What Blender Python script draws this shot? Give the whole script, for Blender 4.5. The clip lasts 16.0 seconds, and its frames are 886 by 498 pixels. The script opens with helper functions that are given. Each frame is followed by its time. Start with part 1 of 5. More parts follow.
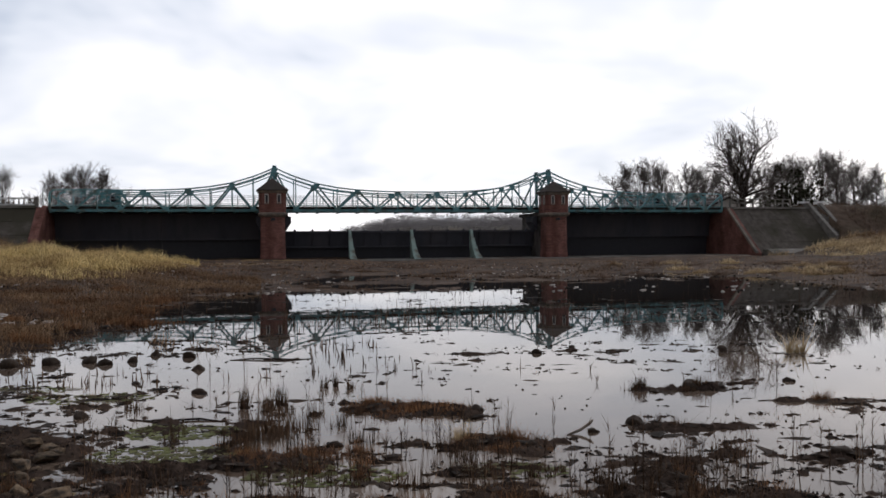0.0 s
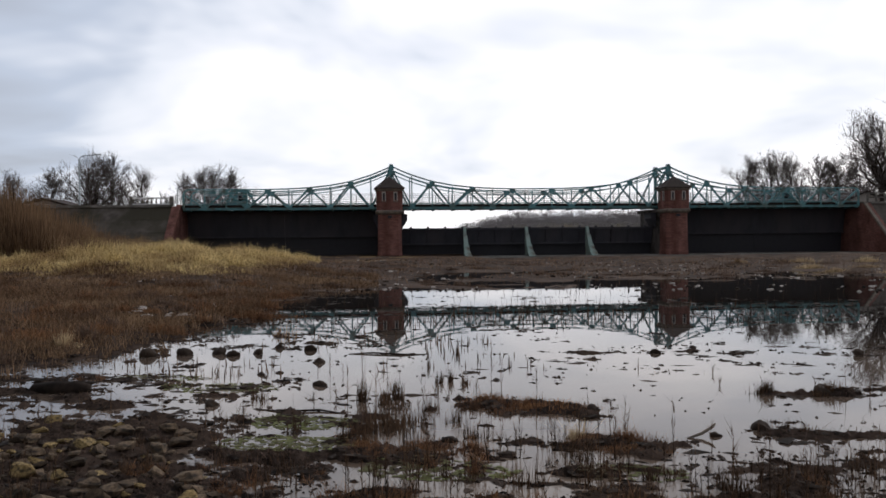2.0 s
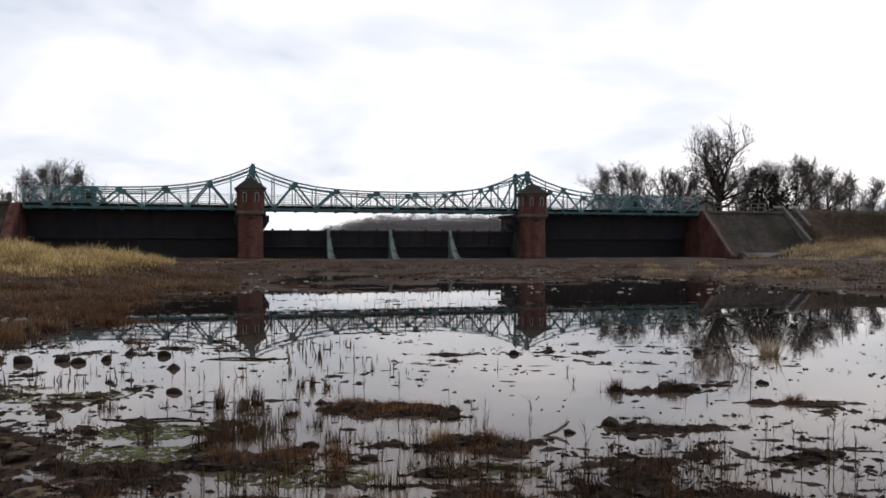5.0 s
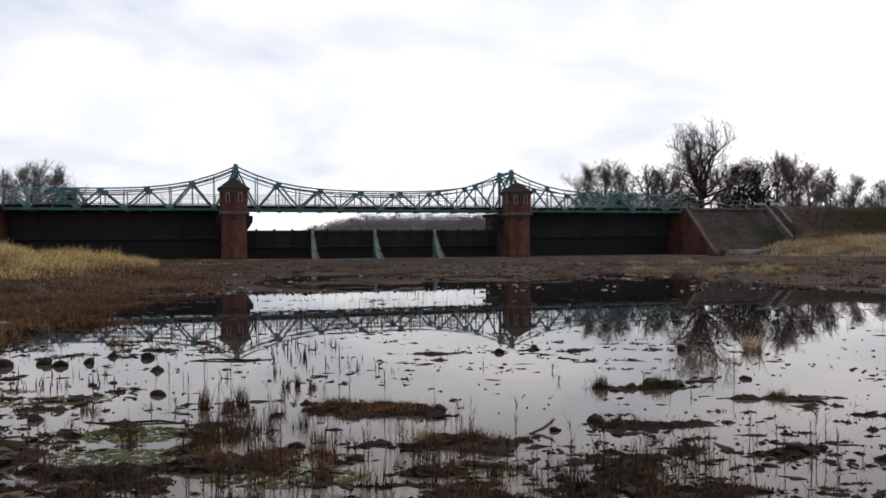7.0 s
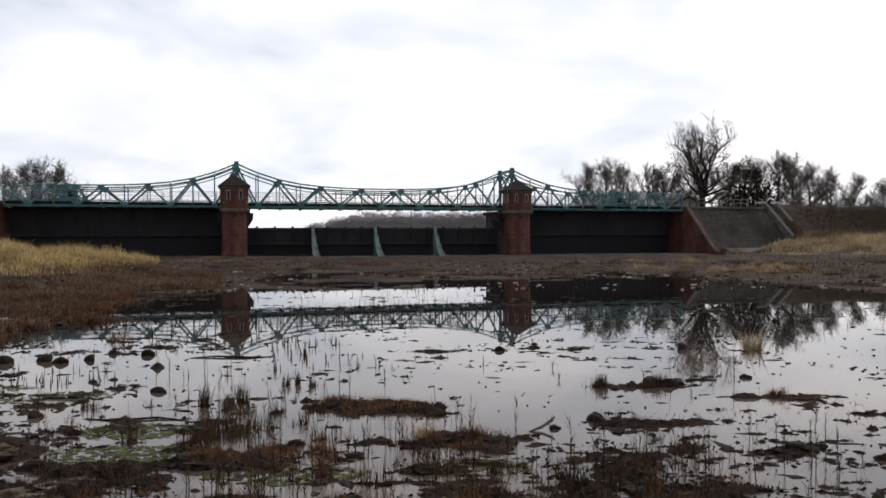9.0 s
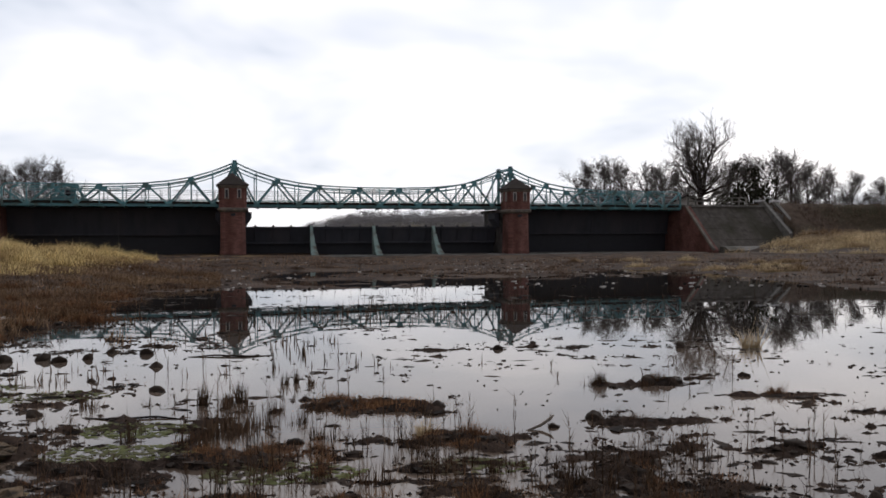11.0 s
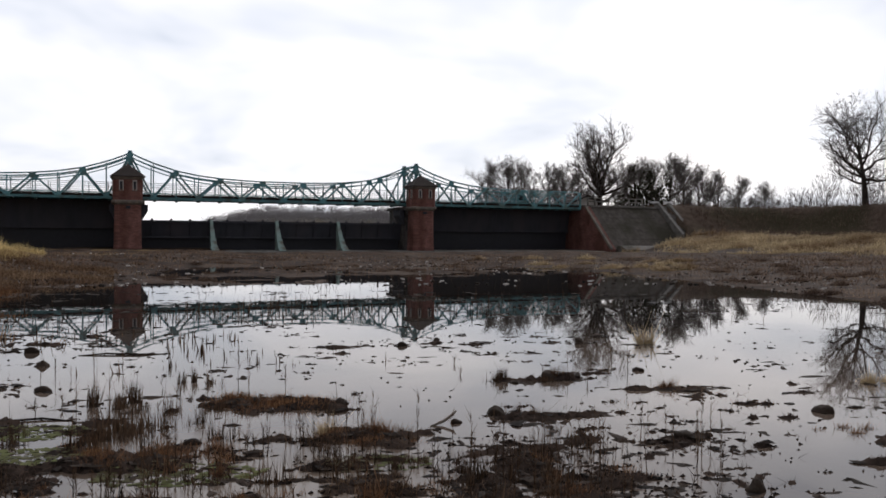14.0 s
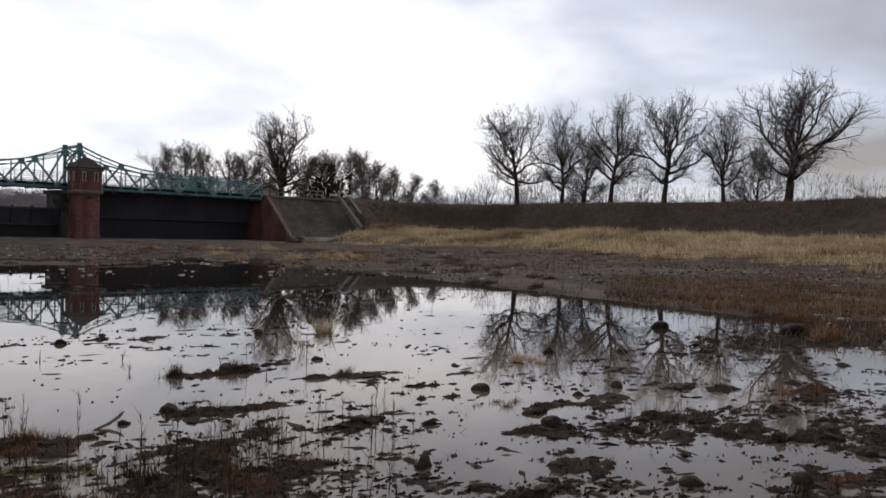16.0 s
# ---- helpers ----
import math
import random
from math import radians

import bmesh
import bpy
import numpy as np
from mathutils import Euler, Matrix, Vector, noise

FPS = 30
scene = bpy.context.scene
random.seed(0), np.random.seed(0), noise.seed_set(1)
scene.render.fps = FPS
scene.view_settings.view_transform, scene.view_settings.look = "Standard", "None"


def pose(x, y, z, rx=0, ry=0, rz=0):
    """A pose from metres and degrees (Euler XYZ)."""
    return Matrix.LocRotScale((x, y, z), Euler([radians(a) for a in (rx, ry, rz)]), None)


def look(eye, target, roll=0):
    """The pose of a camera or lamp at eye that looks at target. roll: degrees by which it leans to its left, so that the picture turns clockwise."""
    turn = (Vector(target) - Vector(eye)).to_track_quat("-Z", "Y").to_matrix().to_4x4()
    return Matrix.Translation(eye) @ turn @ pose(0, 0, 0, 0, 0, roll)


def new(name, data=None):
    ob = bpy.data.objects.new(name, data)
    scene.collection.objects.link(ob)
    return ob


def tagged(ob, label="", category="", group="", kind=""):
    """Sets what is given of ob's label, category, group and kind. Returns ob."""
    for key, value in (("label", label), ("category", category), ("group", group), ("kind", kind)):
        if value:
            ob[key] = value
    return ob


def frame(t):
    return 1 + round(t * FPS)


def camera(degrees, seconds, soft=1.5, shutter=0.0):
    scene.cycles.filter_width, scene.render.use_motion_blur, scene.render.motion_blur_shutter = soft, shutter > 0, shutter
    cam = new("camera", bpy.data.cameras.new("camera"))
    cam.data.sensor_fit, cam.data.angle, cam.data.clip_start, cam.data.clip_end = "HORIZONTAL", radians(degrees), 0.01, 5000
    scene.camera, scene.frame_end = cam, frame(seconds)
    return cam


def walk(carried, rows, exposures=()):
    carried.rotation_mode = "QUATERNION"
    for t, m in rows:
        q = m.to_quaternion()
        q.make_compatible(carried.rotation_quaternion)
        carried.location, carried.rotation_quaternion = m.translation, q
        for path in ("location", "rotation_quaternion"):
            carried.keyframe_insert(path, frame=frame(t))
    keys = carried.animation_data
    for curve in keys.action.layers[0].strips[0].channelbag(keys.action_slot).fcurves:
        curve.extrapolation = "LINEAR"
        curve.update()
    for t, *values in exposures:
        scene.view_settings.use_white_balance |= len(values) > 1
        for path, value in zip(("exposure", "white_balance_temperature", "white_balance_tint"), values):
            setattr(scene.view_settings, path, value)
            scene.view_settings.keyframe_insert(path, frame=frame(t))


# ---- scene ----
cam = camera(58.4, 16.0, soft=1.65)
EYE = (0.0, 0.0, 1.93)
# seconds, yaw, pitch, roll
TURNS = [
    (0.0, -0.00, -0.60, 0.50),
    (0.5, 3.56, -0.55, 0.58),
    (1.0, 8.08, -0.51, 0.75),
    (1.5, 8.15, -0.68, 0.57),
    (2.0, 8.27, -0.74, 0.54),
    (2.5, 8.33, -0.81, 0.55),
    (3.0, 8.35, -0.72, 0.44),
    (3.5, 7.98, -0.69, 0.29),
    (4.0, 4.66, -0.48, 0.09),
    (4.5, 1.15, -0.55, -0.03),
    (5.0, -1.54, -0.56, -0.09),
    (5.2, -2.69, -0.53, -0.19),
    (7.5, -2.62, -0.72, 0.38),
    (8.0, -2.63, -0.80, 0.29),
    (8.5, -2.64, -0.76, 0.34),
    (9.0, -2.62, -0.79, 0.18),
    (11.5, -2.74, -0.89, 0.26),
    (12.0, -2.72, -0.91, 0.18),
    (12.5, -2.79, -1.14, -0.02),
    (13.0, -2.88, -1.07, -0.19),
    (13.5, -5.07, -1.07, -0.33),
    (14.0, -9.58, -1.10, -0.47),
    (14.5, -13.83, -1.16, -0.70),
    (15.0, -21.55, -1.32, -1.08),
    (15.5, -27.13, -1.29, -1.29),
    (16.0, -32.31, -1.33, -1.71),
]
walk(cam, [(t, pose(*EYE, 90 + p, r, y)) for t, y, p, r in TURNS], exposures=[(0.0, 0.0, 6480, 14), (16.0, 0.0, 6480, 14)])

# ---------------------------------------------------------------- sky and sun
SUN_AZ, SUN_EL = -40.0, 34.0          # degrees to the left of +y, above the horizon


def heading(az, el):
    a, e = radians(az), radians(el)
    return Vector((-math.sin(a) * math.cos(e), math.cos(a) * math.cos(e), math.sin(e)))


def build_world():
    w = bpy.data.worlds.new("overcast_sky")
    scene.world = w
    w.use_nodes = True
    nt = w.node_tree
    nt.nodes.clear()
    N, L = nt.nodes.new, nt.links.new
    out, bg = N("ShaderNodeOutputWorld"), N("ShaderNodeBackground")
    sky = N("ShaderNodeTexSky")
    sky.sky_type, sky.sun_disc = "NISHITA", False
    sky.sun_elevation, sky.sun_rotation = radians(SUN_EL), radians(-SUN_AZ)
    sky.dust_density, sky.air_density = 1.5, 1.0
    tc = N("ShaderNodeTexCoord")
    # clouds lie on a flat layer: project the direction on it
    sep = N("ShaderNodeSeparateXYZ")
    L(tc.outputs["Generated"], sep.inputs[0])
    zz = N("ShaderNodeMath"); zz.operation = "ADD"; zz.inputs[1].default_value = 0.28
    zc = N("ShaderNodeMath"); zc.operation = "MAXIMUM"; zc.inputs[1].default_value = 0.0
    L(sep.outputs["Z"], zc.inputs[0]); L(zc.outputs[0], zz.inputs[0])
    dx = N("ShaderNodeMath"); dx.operation = "DIVIDE"
    dy = N("ShaderNodeMath"); dy.operation = "DIVIDE"
    L(sep.outputs["X"], dx.inputs[0]); L(zz.outputs[0], dx.inputs[1])
    L(sep.outputs["Y"], dy.inputs[0]); L(zz.outputs[0], dy.inputs[1])
    com = N("ShaderNodeCombineXYZ")
    L(dx.outputs[0], com.inputs[0]); L(dy.outputs[0], com.inputs[1])
    nz = N("ShaderNodeTexNoise")
    nz.inputs["Scale"].default_value, nz.inputs["Detail"].default_value = 1.25, 4.0
    nz.inputs["Roughness"].default_value = 0.5
    nz.inputs["Distortion"].default_value = 0.3
    L(com.outputs[0], nz.inputs["Vector"])
    # thin bright cloud around the veiled sun's half of the sky
    dot = N("ShaderNodeVectorMath"); dot.operation = "DOT_PRODUCT"
    dot.inputs[1].default_value = heading(-8, 22)
    nrm = N("ShaderNodeVectorMath"); nrm.operation = "NORMALIZE"
    L(tc.outputs["Generated"], nrm.inputs[0]); L(nrm.outputs[0], dot.inputs[0])
    mr = N("ShaderNodeMapRange")
    mr.inputs["From Min"].default_value, mr.inputs["From Max"].default_value = 0.2, 1.0
    mr.inputs["To Min"].default_value, mr.inputs["To Max"].default_value = -0.34, 0.22
    L(dot.outputs["Value"], mr.inputs["Value"])
    add = N("ShaderNodeMath"); add.operation = "ADD"
    gain = N("ShaderNodeMath"); gain.operation = "MULTIPLY_ADD"
    gain.inputs[1].default_value, gain.inputs[2].default_value = 1.25, -0.125
    L(nz.outputs["Fac"], gain.inputs[0])
    L(gain.outputs[0], add.inputs[0]); L(mr.outputs[0], add.inputs[1])
    # heavier cloud banks drift at both sides of the bright part
    total = add.outputs[0]
    for az, el, wide, weight in ((31, 15, 0.955, -0.05), (-57, 14, 0.93, -0.19), (110, 30, 0.5, -0.10)):
        d2 = N("ShaderNodeVectorMath"); d2.operation = "DOT_PRODUCT"
        d2.inputs[1].default_value = heading(az, el)
        L(nrm.outputs[0], d2.inputs[0])
        m2 = N("ShaderNodeMapRange"); m2.interpolation_type = "SMOOTHSTEP"
        m2.inputs["From Min"].default_value, m2.inputs["From Max"].default_value = wide, 1.0
        m2.inputs["To Min"].default_value, m2.inputs["To Max"].default_value = 0.0, weight
        L(d2.outputs["Value"], m2.inputs["Value"])
        a2 = N("ShaderNodeMath"); a2.operation = "ADD"
        L(total, a2.inputs[0]); L(m2.outputs[0], a2.inputs[1])
        total = a2.outputs[0]
    ramp = N("ShaderNodeValToRGB")
    cr = ramp.color_ramp
    cr.elements[0].position, cr.elements[0].color = 0.12, (0.29, 0.29, 0.295, 1)
    cr.elements[1].position, cr.elements[1].color = 0.80, (1.25, 1.25, 1.25, 1)
    e = cr.elements.new(0.46); e.color = (0.57, 0.65, 0.76, 1)
    e = cr.elements.new(0.56); e.color = (0.84, 0.90, 0.97, 1)
    L(total, ramp.inputs[0])
    cl = N("ShaderNodeMix"); cl.data_type = "RGBA"
    cl.inputs["Factor"].default_value = 0.90
    sk = N("ShaderNodeVectorMath"); sk.operation = "SCALE"; sk.inputs["Scale"].default_value = 0.10
    L(sky.outputs[0], sk.inputs[0])
    L(sk.outputs[0], cl.inputs[6]); L(ramp.outputs[0], cl.inputs[7])
    L(cl.outputs[2], bg.inputs["Color"])
    bg.inputs["Strength"].default_value = 1.0
    L(bg.outputs[0], out.inputs[0])


build_world()
sun = new("sun", bpy.data.lights.new("sun", "SUN"))
sun.data.energy, sun.data.angle, sun.data.color = 0.9, radians(20), (1.0, 0.95, 0.88)
sun.matrix_world = look(heading(SUN_AZ, SUN_EL) * 100, (0, 0, 0))


# ---------------------------------------------------------------- materials
def material(name, c1, c2, scale=4.0, rough=0.8, bump=0.3, metal=0.0, c3=None, big=0.4, stretch=(1, 1, 1), depth=0.02, spread=0.0):
    """Grain between two colours, large stains towards a third, and a fine relief."""
    m = bpy.data.materials.new(name)
    m.use_nodes = True
    nt = m.node_tree
    N, L = nt.nodes.new, nt.links.new
    b = nt.nodes["Principled BSDF"]
    tc, mp = N("ShaderNodeTexCoord"), N("ShaderNodeMapping")
    mp.inputs["Scale"].default_value = stretch
    L(tc.outputs["Object"], mp.inputs["Vector"])
    n1 = N("ShaderNodeTexNoise")
    n1.inputs["Scale"].default_value, n1.inputs["Detail"].default_value = scale, 6.0
    L(mp.outputs[0], n1.inputs["Vector"])
    r1 = N("ShaderNodeValToRGB")
    r1.color_ramp.elements[0].position, r1.color_ramp.elements[1].position = 0.32, 0.68
    r1.color_ramp.elements[0].color, r1.color_ramp.elements[1].color = (*c1, 1), (*c2, 1)
    L(n1.outputs["Fac"], r1.inputs[0])
    col = r1.outputs[0]
    if c3:
        n2 = N("ShaderNodeTexNoise")
        n2.inputs["Scale"].default_value, n2.inputs["Detail"].default_value = big, 4.0
        L(mp.outputs[0], n2.inputs["Vector"])
        r2 = N("ShaderNodeValToRGB")
        r2.color_ramp.elements[0].position, r2.color_ramp.elements[1].position = 0.46, 0.64
        L(n2.outputs["Fac"], r2.inputs[0])
        mx = N("ShaderNodeMix"); mx.data_type = "RGBA"
        L(r2.outputs[0], mx.inputs["Factor"]); L(col, mx.inputs[6])
        mx.inputs[7].default_value = (*c3, 1)
        col = mx.outputs[2]
    if spread:
        oi, geo = N("ShaderNodeObjectInfo"), N("ShaderNodeNewGeometry")
        sm = N("ShaderNodeMath"); sm.operation = "ADD"
        L(oi.outputs["Random"], sm.inputs[0]); L(geo.outputs["Random Per Island"], sm.inputs[1])
        fr = N("ShaderNodeMath"); fr.operation = "FRACT"
        L(sm.outputs[0], fr.inputs[0])
        vr = N("ShaderNodeMapRange")
        vr.inputs["To Min"].default_value, vr.inputs["To Max"].default_value = 1 - spread, 1 + spread
        L(fr.outputs[0], vr.inputs["Value"])
        hv = N("ShaderNodeHueSaturation")
        L(vr.outputs[0], hv.inputs["Value"]); L(col, hv.inputs["Color"])
        col = hv.outputs[0]
    L(col, b.inputs["Base Color"])
    rr = N("ShaderNodeMapRange")
    rr.inputs["To Min"].default_value, rr.inputs["To Max"].default_value = max(0.02, rough - 0.12), min(1, rough + 0.12)
    L(n1.outputs["Fac"], rr.inputs["Value"]); L(rr.outputs[0], b.inputs["Roughness"])
    b.inputs["Metallic"].default_value = metal
    if rough >= 0.78:                      # dull, fibrous or crumbly surfaces
        b.inputs["Specular IOR Level"].default_value = 0.08
    if bump:
        bp = N("ShaderNodeBump")
        bp.inputs["Strength"].default_value, bp.inputs["Distance"].default_value = bump, depth
        L(n1.outputs["Fac"], bp.inputs["Height"]); L(bp.outputs[0], b.inputs["Normal"])
    return m


def brick_material(name, c1, c2, mortar):
    """Courses of brick 25 x 7 cm; the pattern wraps round upright faces of a wall on the local x and y axes."""
    m = material(name, c1, c2, 1.3, 0.85, 0.0)
    nt = m.node_tree
    N, L = nt.nodes.new, nt.links.new
    b = nt.nodes["Principled BSDF"]
    tc, sep, com = N("ShaderNodeTexCoord"), N("ShaderNodeSeparateXYZ"), N("ShaderNodeCombineXYZ")
    sm = N("ShaderNodeMath"); sm.operation = "ADD"
    L(tc.outputs["Object"], sep.inputs[0])
    L(sep.outputs[0], sm.inputs[0]); L(sep.outputs[1], sm.inputs[1])
    L(sm.outputs[0], com.inputs[0]); L(sep.outputs[2], com.inputs[1])
    br = N("ShaderNodeTexBrick")
    br.inputs["Scale"].default_value = 1.0
    br.inputs["Brick Width"].default_value, br.inputs["Row Height"].default_value = 0.26, 0.077
    br.inputs["Mortar Size"].default_value = 0.008
    br.inputs["Color1"].default_value, br.inputs["Color2"].default_value = (0.75, 0.75, 0.75, 1), (1.25, 1.2, 1.15, 1)
    br.inputs["Mortar"].default_value = (*mortar, 1)
    L(com.outputs[0], br.inputs["Vector"])
    old = b.inputs["Base Color"].links[0].from_socket
    # damp, dirty streaks
    nz = N("ShaderNodeTexNoise"); nz.inputs["Scale"].default_value = 0.9; nz.inputs["Detail"].default_value = 5
    mp = N("ShaderNodeMapping"); mp.inputs["Scale"].default_value = (1, 1, 0.25)
    L(tc.outputs["Object"], mp.inputs[0]); L(mp.outputs[0], nz.inputs["Vector"])
    rp = N("ShaderNodeValToRGB")
    rp.color_ramp.elements[0].position, rp.color_ramp.elements[1].position = 0.35, 0.62
    rp.color_ramp.elements[0].color = (0.55, 0.52, 0.5, 1)
    L(nz.outputs["Fac"], rp.inputs[0])
    mx = N("ShaderNodeMix"); mx.data_type, mx.blend_type = "RGBA", "MULTIPLY"
    mx.inputs["Factor"].default_value = 1
    L(old, mx.inputs[6]); L(br.outputs["Color"], mx.inputs[7])
    m2 = N("ShaderNodeMix"); m2.data_type, m2.blend_type = "RGBA", "MULTIPLY"
    m2.inputs["Factor"].default_value = 1
    L(mx.outputs[2], m2.inputs[6]); L(rp.outputs[0], m2.inputs[7])
    L(m2.outputs[2], b.inputs["Base Color"])
    bp = N("ShaderNodeBump"); bp.inputs["Strength"].default_value, bp.inputs["Distance"].default_value = 0.5, 0.01
    L(br.outputs["Fac"], bp.inputs["Height"]); bp.invert = True
    L(bp.outputs[0], b.inputs["Normal"])
    return m


def water_material():
    m = material("pond_water", (0.098, 0.071, 0.053), (0.142, 0.105, 0.080), 0.6, 0.03, 0.0, c3=(0.205, 0.155, 0.118), big=0.25)
    nt = m.node_tree
    N, L = nt.nodes.new, nt.links.new
    b = nt.nodes["Principled BSDF"]
    for l in list(b.inputs["Roughness"].links):
        nt.links.remove(l)
    b.inputs["Roughness"].default_value = 0.012
    b.inputs["IOR"].default_value = 1.333
    tc = N("ShaderNodeTexCoord")
    # pale silt tints near water; farther out, dark reflection is put into the colour
    far, far_dark = N("ShaderNodeVectorMath"), N("ShaderNodeMapRange")
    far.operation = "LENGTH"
    L(tc.outputs["Object"], far.inputs[0]); L(far.outputs["Value"], far_dark.inputs["Value"])
    far_dark.interpolation_type = "SMOOTHSTEP"
    far_dark.inputs["From Min"].default_value, far_dark.inputs["From Max"].default_value = 9.0, 20.0
    # blend to the darkened far colour; the bed's depth plays no part
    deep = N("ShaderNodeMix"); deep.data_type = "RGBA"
    L(far_dark.outputs[0], deep.inputs["Factor"]); L(b.inputs["Base Color"].links[0].from_socket, deep.inputs[6])
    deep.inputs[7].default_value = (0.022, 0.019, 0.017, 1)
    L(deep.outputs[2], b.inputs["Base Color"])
    nz = N("ShaderNodeTexNoise"); nz.inputs["Scale"].default_value, nz.inputs["Detail"].default_value = 1.6, 3.0
    L(tc.outputs["Object"], nz.inputs["Vector"])
    bp = N("ShaderNodeBump"); bp.inputs["Strength"].default_value, bp.inputs["Distance"].default_value = 0.05, 0.015
    L(nz.outputs["Fac"], bp.inputs["Height"]); L(bp.outputs[0], b.inputs["Normal"])
    return m


TEAL = material("teal_paint", (0.105, 0.275, 0.30), (0.155, 0.365, 0.39), 3.0, 0.55, 0.15, c3=(0.12, 0.17, 0.15), big=1.4)
TEAL_OLD = material("faded_green_paint", (0.24, 0.35, 0.31), (0.38, 0.48, 0.43), 2.5, 0.7, 0.2, c3=(0.16, 0.13, 0.10), big=1.0)
DARK_STEEL = material("tarred_gate", (0.036, 0.036, 0.044), (0.054, 0.053, 0.064), 2.0, 0.72, 0.2, c3=(0.062, 0.056, 0.062), big=0.5, stretch=(1, 1, 0.35))
DECK_DARK = material("deck_timber", (0.03, 0.027, 0.024), (0.06, 0.05, 0.045), 5.0, 0.85, 0.3)
RAIL_GREY = material("galvanised_rail", (0.30, 0.33, 0.34), (0.42, 0.45, 0.46), 8.0, 0.5, 0.0, metal=0.5)
BRICK = brick_material("red_brick", (0.225, 0.105, 0.088), (0.31, 0.155, 0.132), (0.8, 0.85, 0.85))
STONE_TRIM = material("sandstone_trim", (0.19, 0.155, 0.125), (0.29, 0.245, 0.20), 5.0, 0.85, 0.3, c3=(0.17, 0.15, 0.13), big=1.5)
ROOF = material("slate_roof", (0.045, 0.036, 0.033), (0.085, 0.068, 0.062), 6.0, 0.8, 0.4, c3=(0.06, 0.05, 0.042), big=1.5)
PLASTER = material("pale_reveal", (0.42, 0.38, 0.34), (0.55, 0.50, 0.45), 6.0, 0.9, 0.1)
BLACK = material("near_black", (0.024, 0.024, 0.030), (0.034, 0.033, 0.040), 3.0, 0.6, 0.0)
PIER_WALL = material("wet_dark_pier", (0.09, 0.08, 0.076), (0.16, 0.142, 0.132), 2.0, 0.85, 0.3, c3=(0.03, 0.027, 0.022), big=0.6)
CONCRETE = material("weathered_concrete", (0.17, 0.16, 0.145), (0.29, 0.27, 0.245), 2.2, 0.9, 0.4, c3=(0.11, 0.105, 0.085), big=0.35)
PAVING = material("mossy_stone_paving", (0.085, 0.073, 0.062), (0.15, 0.13, 0.112), 2.0, 0.92, 0.5, c3=(0.065, 0.058, 0.042), big=0.3)
WHITE = material("white_paint", (0.62, 0.62, 0.60), (0.74, 0.74, 0.72), 5.0, 0.7, 0.1, c3=(0.42, 0.41, 0.38), big=1.2)
MUD = material("wet_mud", (0.018, 0.0135, 0.011), (0.060, 0.044, 0.036), 14.0, 0.8, 0.9, c3=(0.075, 0.054, 0.043), big=0.8, depth=0.03)
MUD.node_tree.nodes["Principled BSDF"].inputs["Specular IOR Level"].default_value = 0.0
BERM = material("matted_dead_grass", (0.15, 0.095, 0.045), (0.29, 0.20, 0.095), 2.2, 0.95, 0.8, c3=(0.09, 0.055, 0.03), big=0.16, depth=0.08)
DIKE = material("brown_brush_bank", (0.066, 0.045, 0.033), (0.118, 0.082, 0.060), 1.6, 0.95, 0.6, c3=(0.055, 0.045, 0.025), big=0.12, depth=0.1)
LAND = material("winter_field", (0.075, 0.062, 0.045), (0.12, 0.10, 0.075), 0.3, 0.95, 0.3, c3=(0.07, 0.065, 0.045), big=0.02)
BARK = material("bark", (0.042, 0.034, 0.029), (0.088, 0.071, 0.060), 6.0, 0.9, 0.5, stretch=(1, 1, 0.3))
TWIG = material("bare_twigs", (0.115, 0.10, 0.094), (0.195, 0.172, 0.162), 1.0, 0.9, 0.0, spread=0.25)
# haze of distance is put into this pale twig colour
HAZED_WOOD = material("hazed_bare_wood", (0.26, 0.24, 0.24), (0.34, 0.32, 0.32), 0.4, 0.95, 0.0, spread=0.3)
EVERGREEN = material("evergreen", (0.035, 0.036, 0.024), (0.065, 0.062, 0.042), 1.5, 0.8, 0.0, spread=0.3)
STONE = material("river_stone", (0.020, 0.014, 0.010), (0.062, 0.045, 0.033), 9.0, 0.75, 0.3, c3=(0.035, 0.022, 0.014), big=2.5, spread=0.3)
STONE.node_tree.nodes["Principled BSDF"].inputs["Specular IOR Level"].default_value = 0.12
RUBBLE = material("rubble_stone", (0.055, 0.039, 0.027), (0.185, 0.134, 0.088), 4.0, 0.85, 0.25, c3=(0.035, 0.029, 0.024), big=2.0, spread=0.65)
OCHRE = material("ochre_rubble_stone", (0.17, 0.115, 0.045), (0.36, 0.26, 0.12), 5.0, 0.85, 0.25, c3=(0.07, 0.055, 0.035), big=3.0, spread=0.35)
SILT = material("pale_drying_silt", (0.15, 0.115, 0.092), (0.23, 0.18, 0.145), 3.0, 0.9, 0.4, c3=(0.10, 0.075, 0.06), big=0.4)
REED = material("dead_reed", (0.035, 0.021, 0.013), (0.10, 0.058, 0.033), 3.0, 0.85, 0.0, spread=0.55)
RUSSET = material("russet_marsh_grass", (0.090, 0.042, 0.022), (0.24, 0.120, 0.056), 3.0, 0.9, 0.0, spread=0.5)
GOLD = material("golden_dry_grass", (0.52, 0.37, 0.15), (0.72, 0.55, 0.26), 0.8, 0.9, 0.0, c3=(0.30, 0.19, 0.085), big=0.3, spread=0.3)
STRAW = material("pale_straw_grass", (0.46, 0.335, 0.185), (0.68, 0.53, 0.32), 0.6, 0.9, 0.0, c3=(0.19, 0.115, 0.06), big=0.16, spread=0.3)
BRUSH = material("brown_willow_brush", (0.080, 0.051, 0.036), (0.15, 0.100, 0.072), 0.8, 0.9, 0.0, spread=0.4)
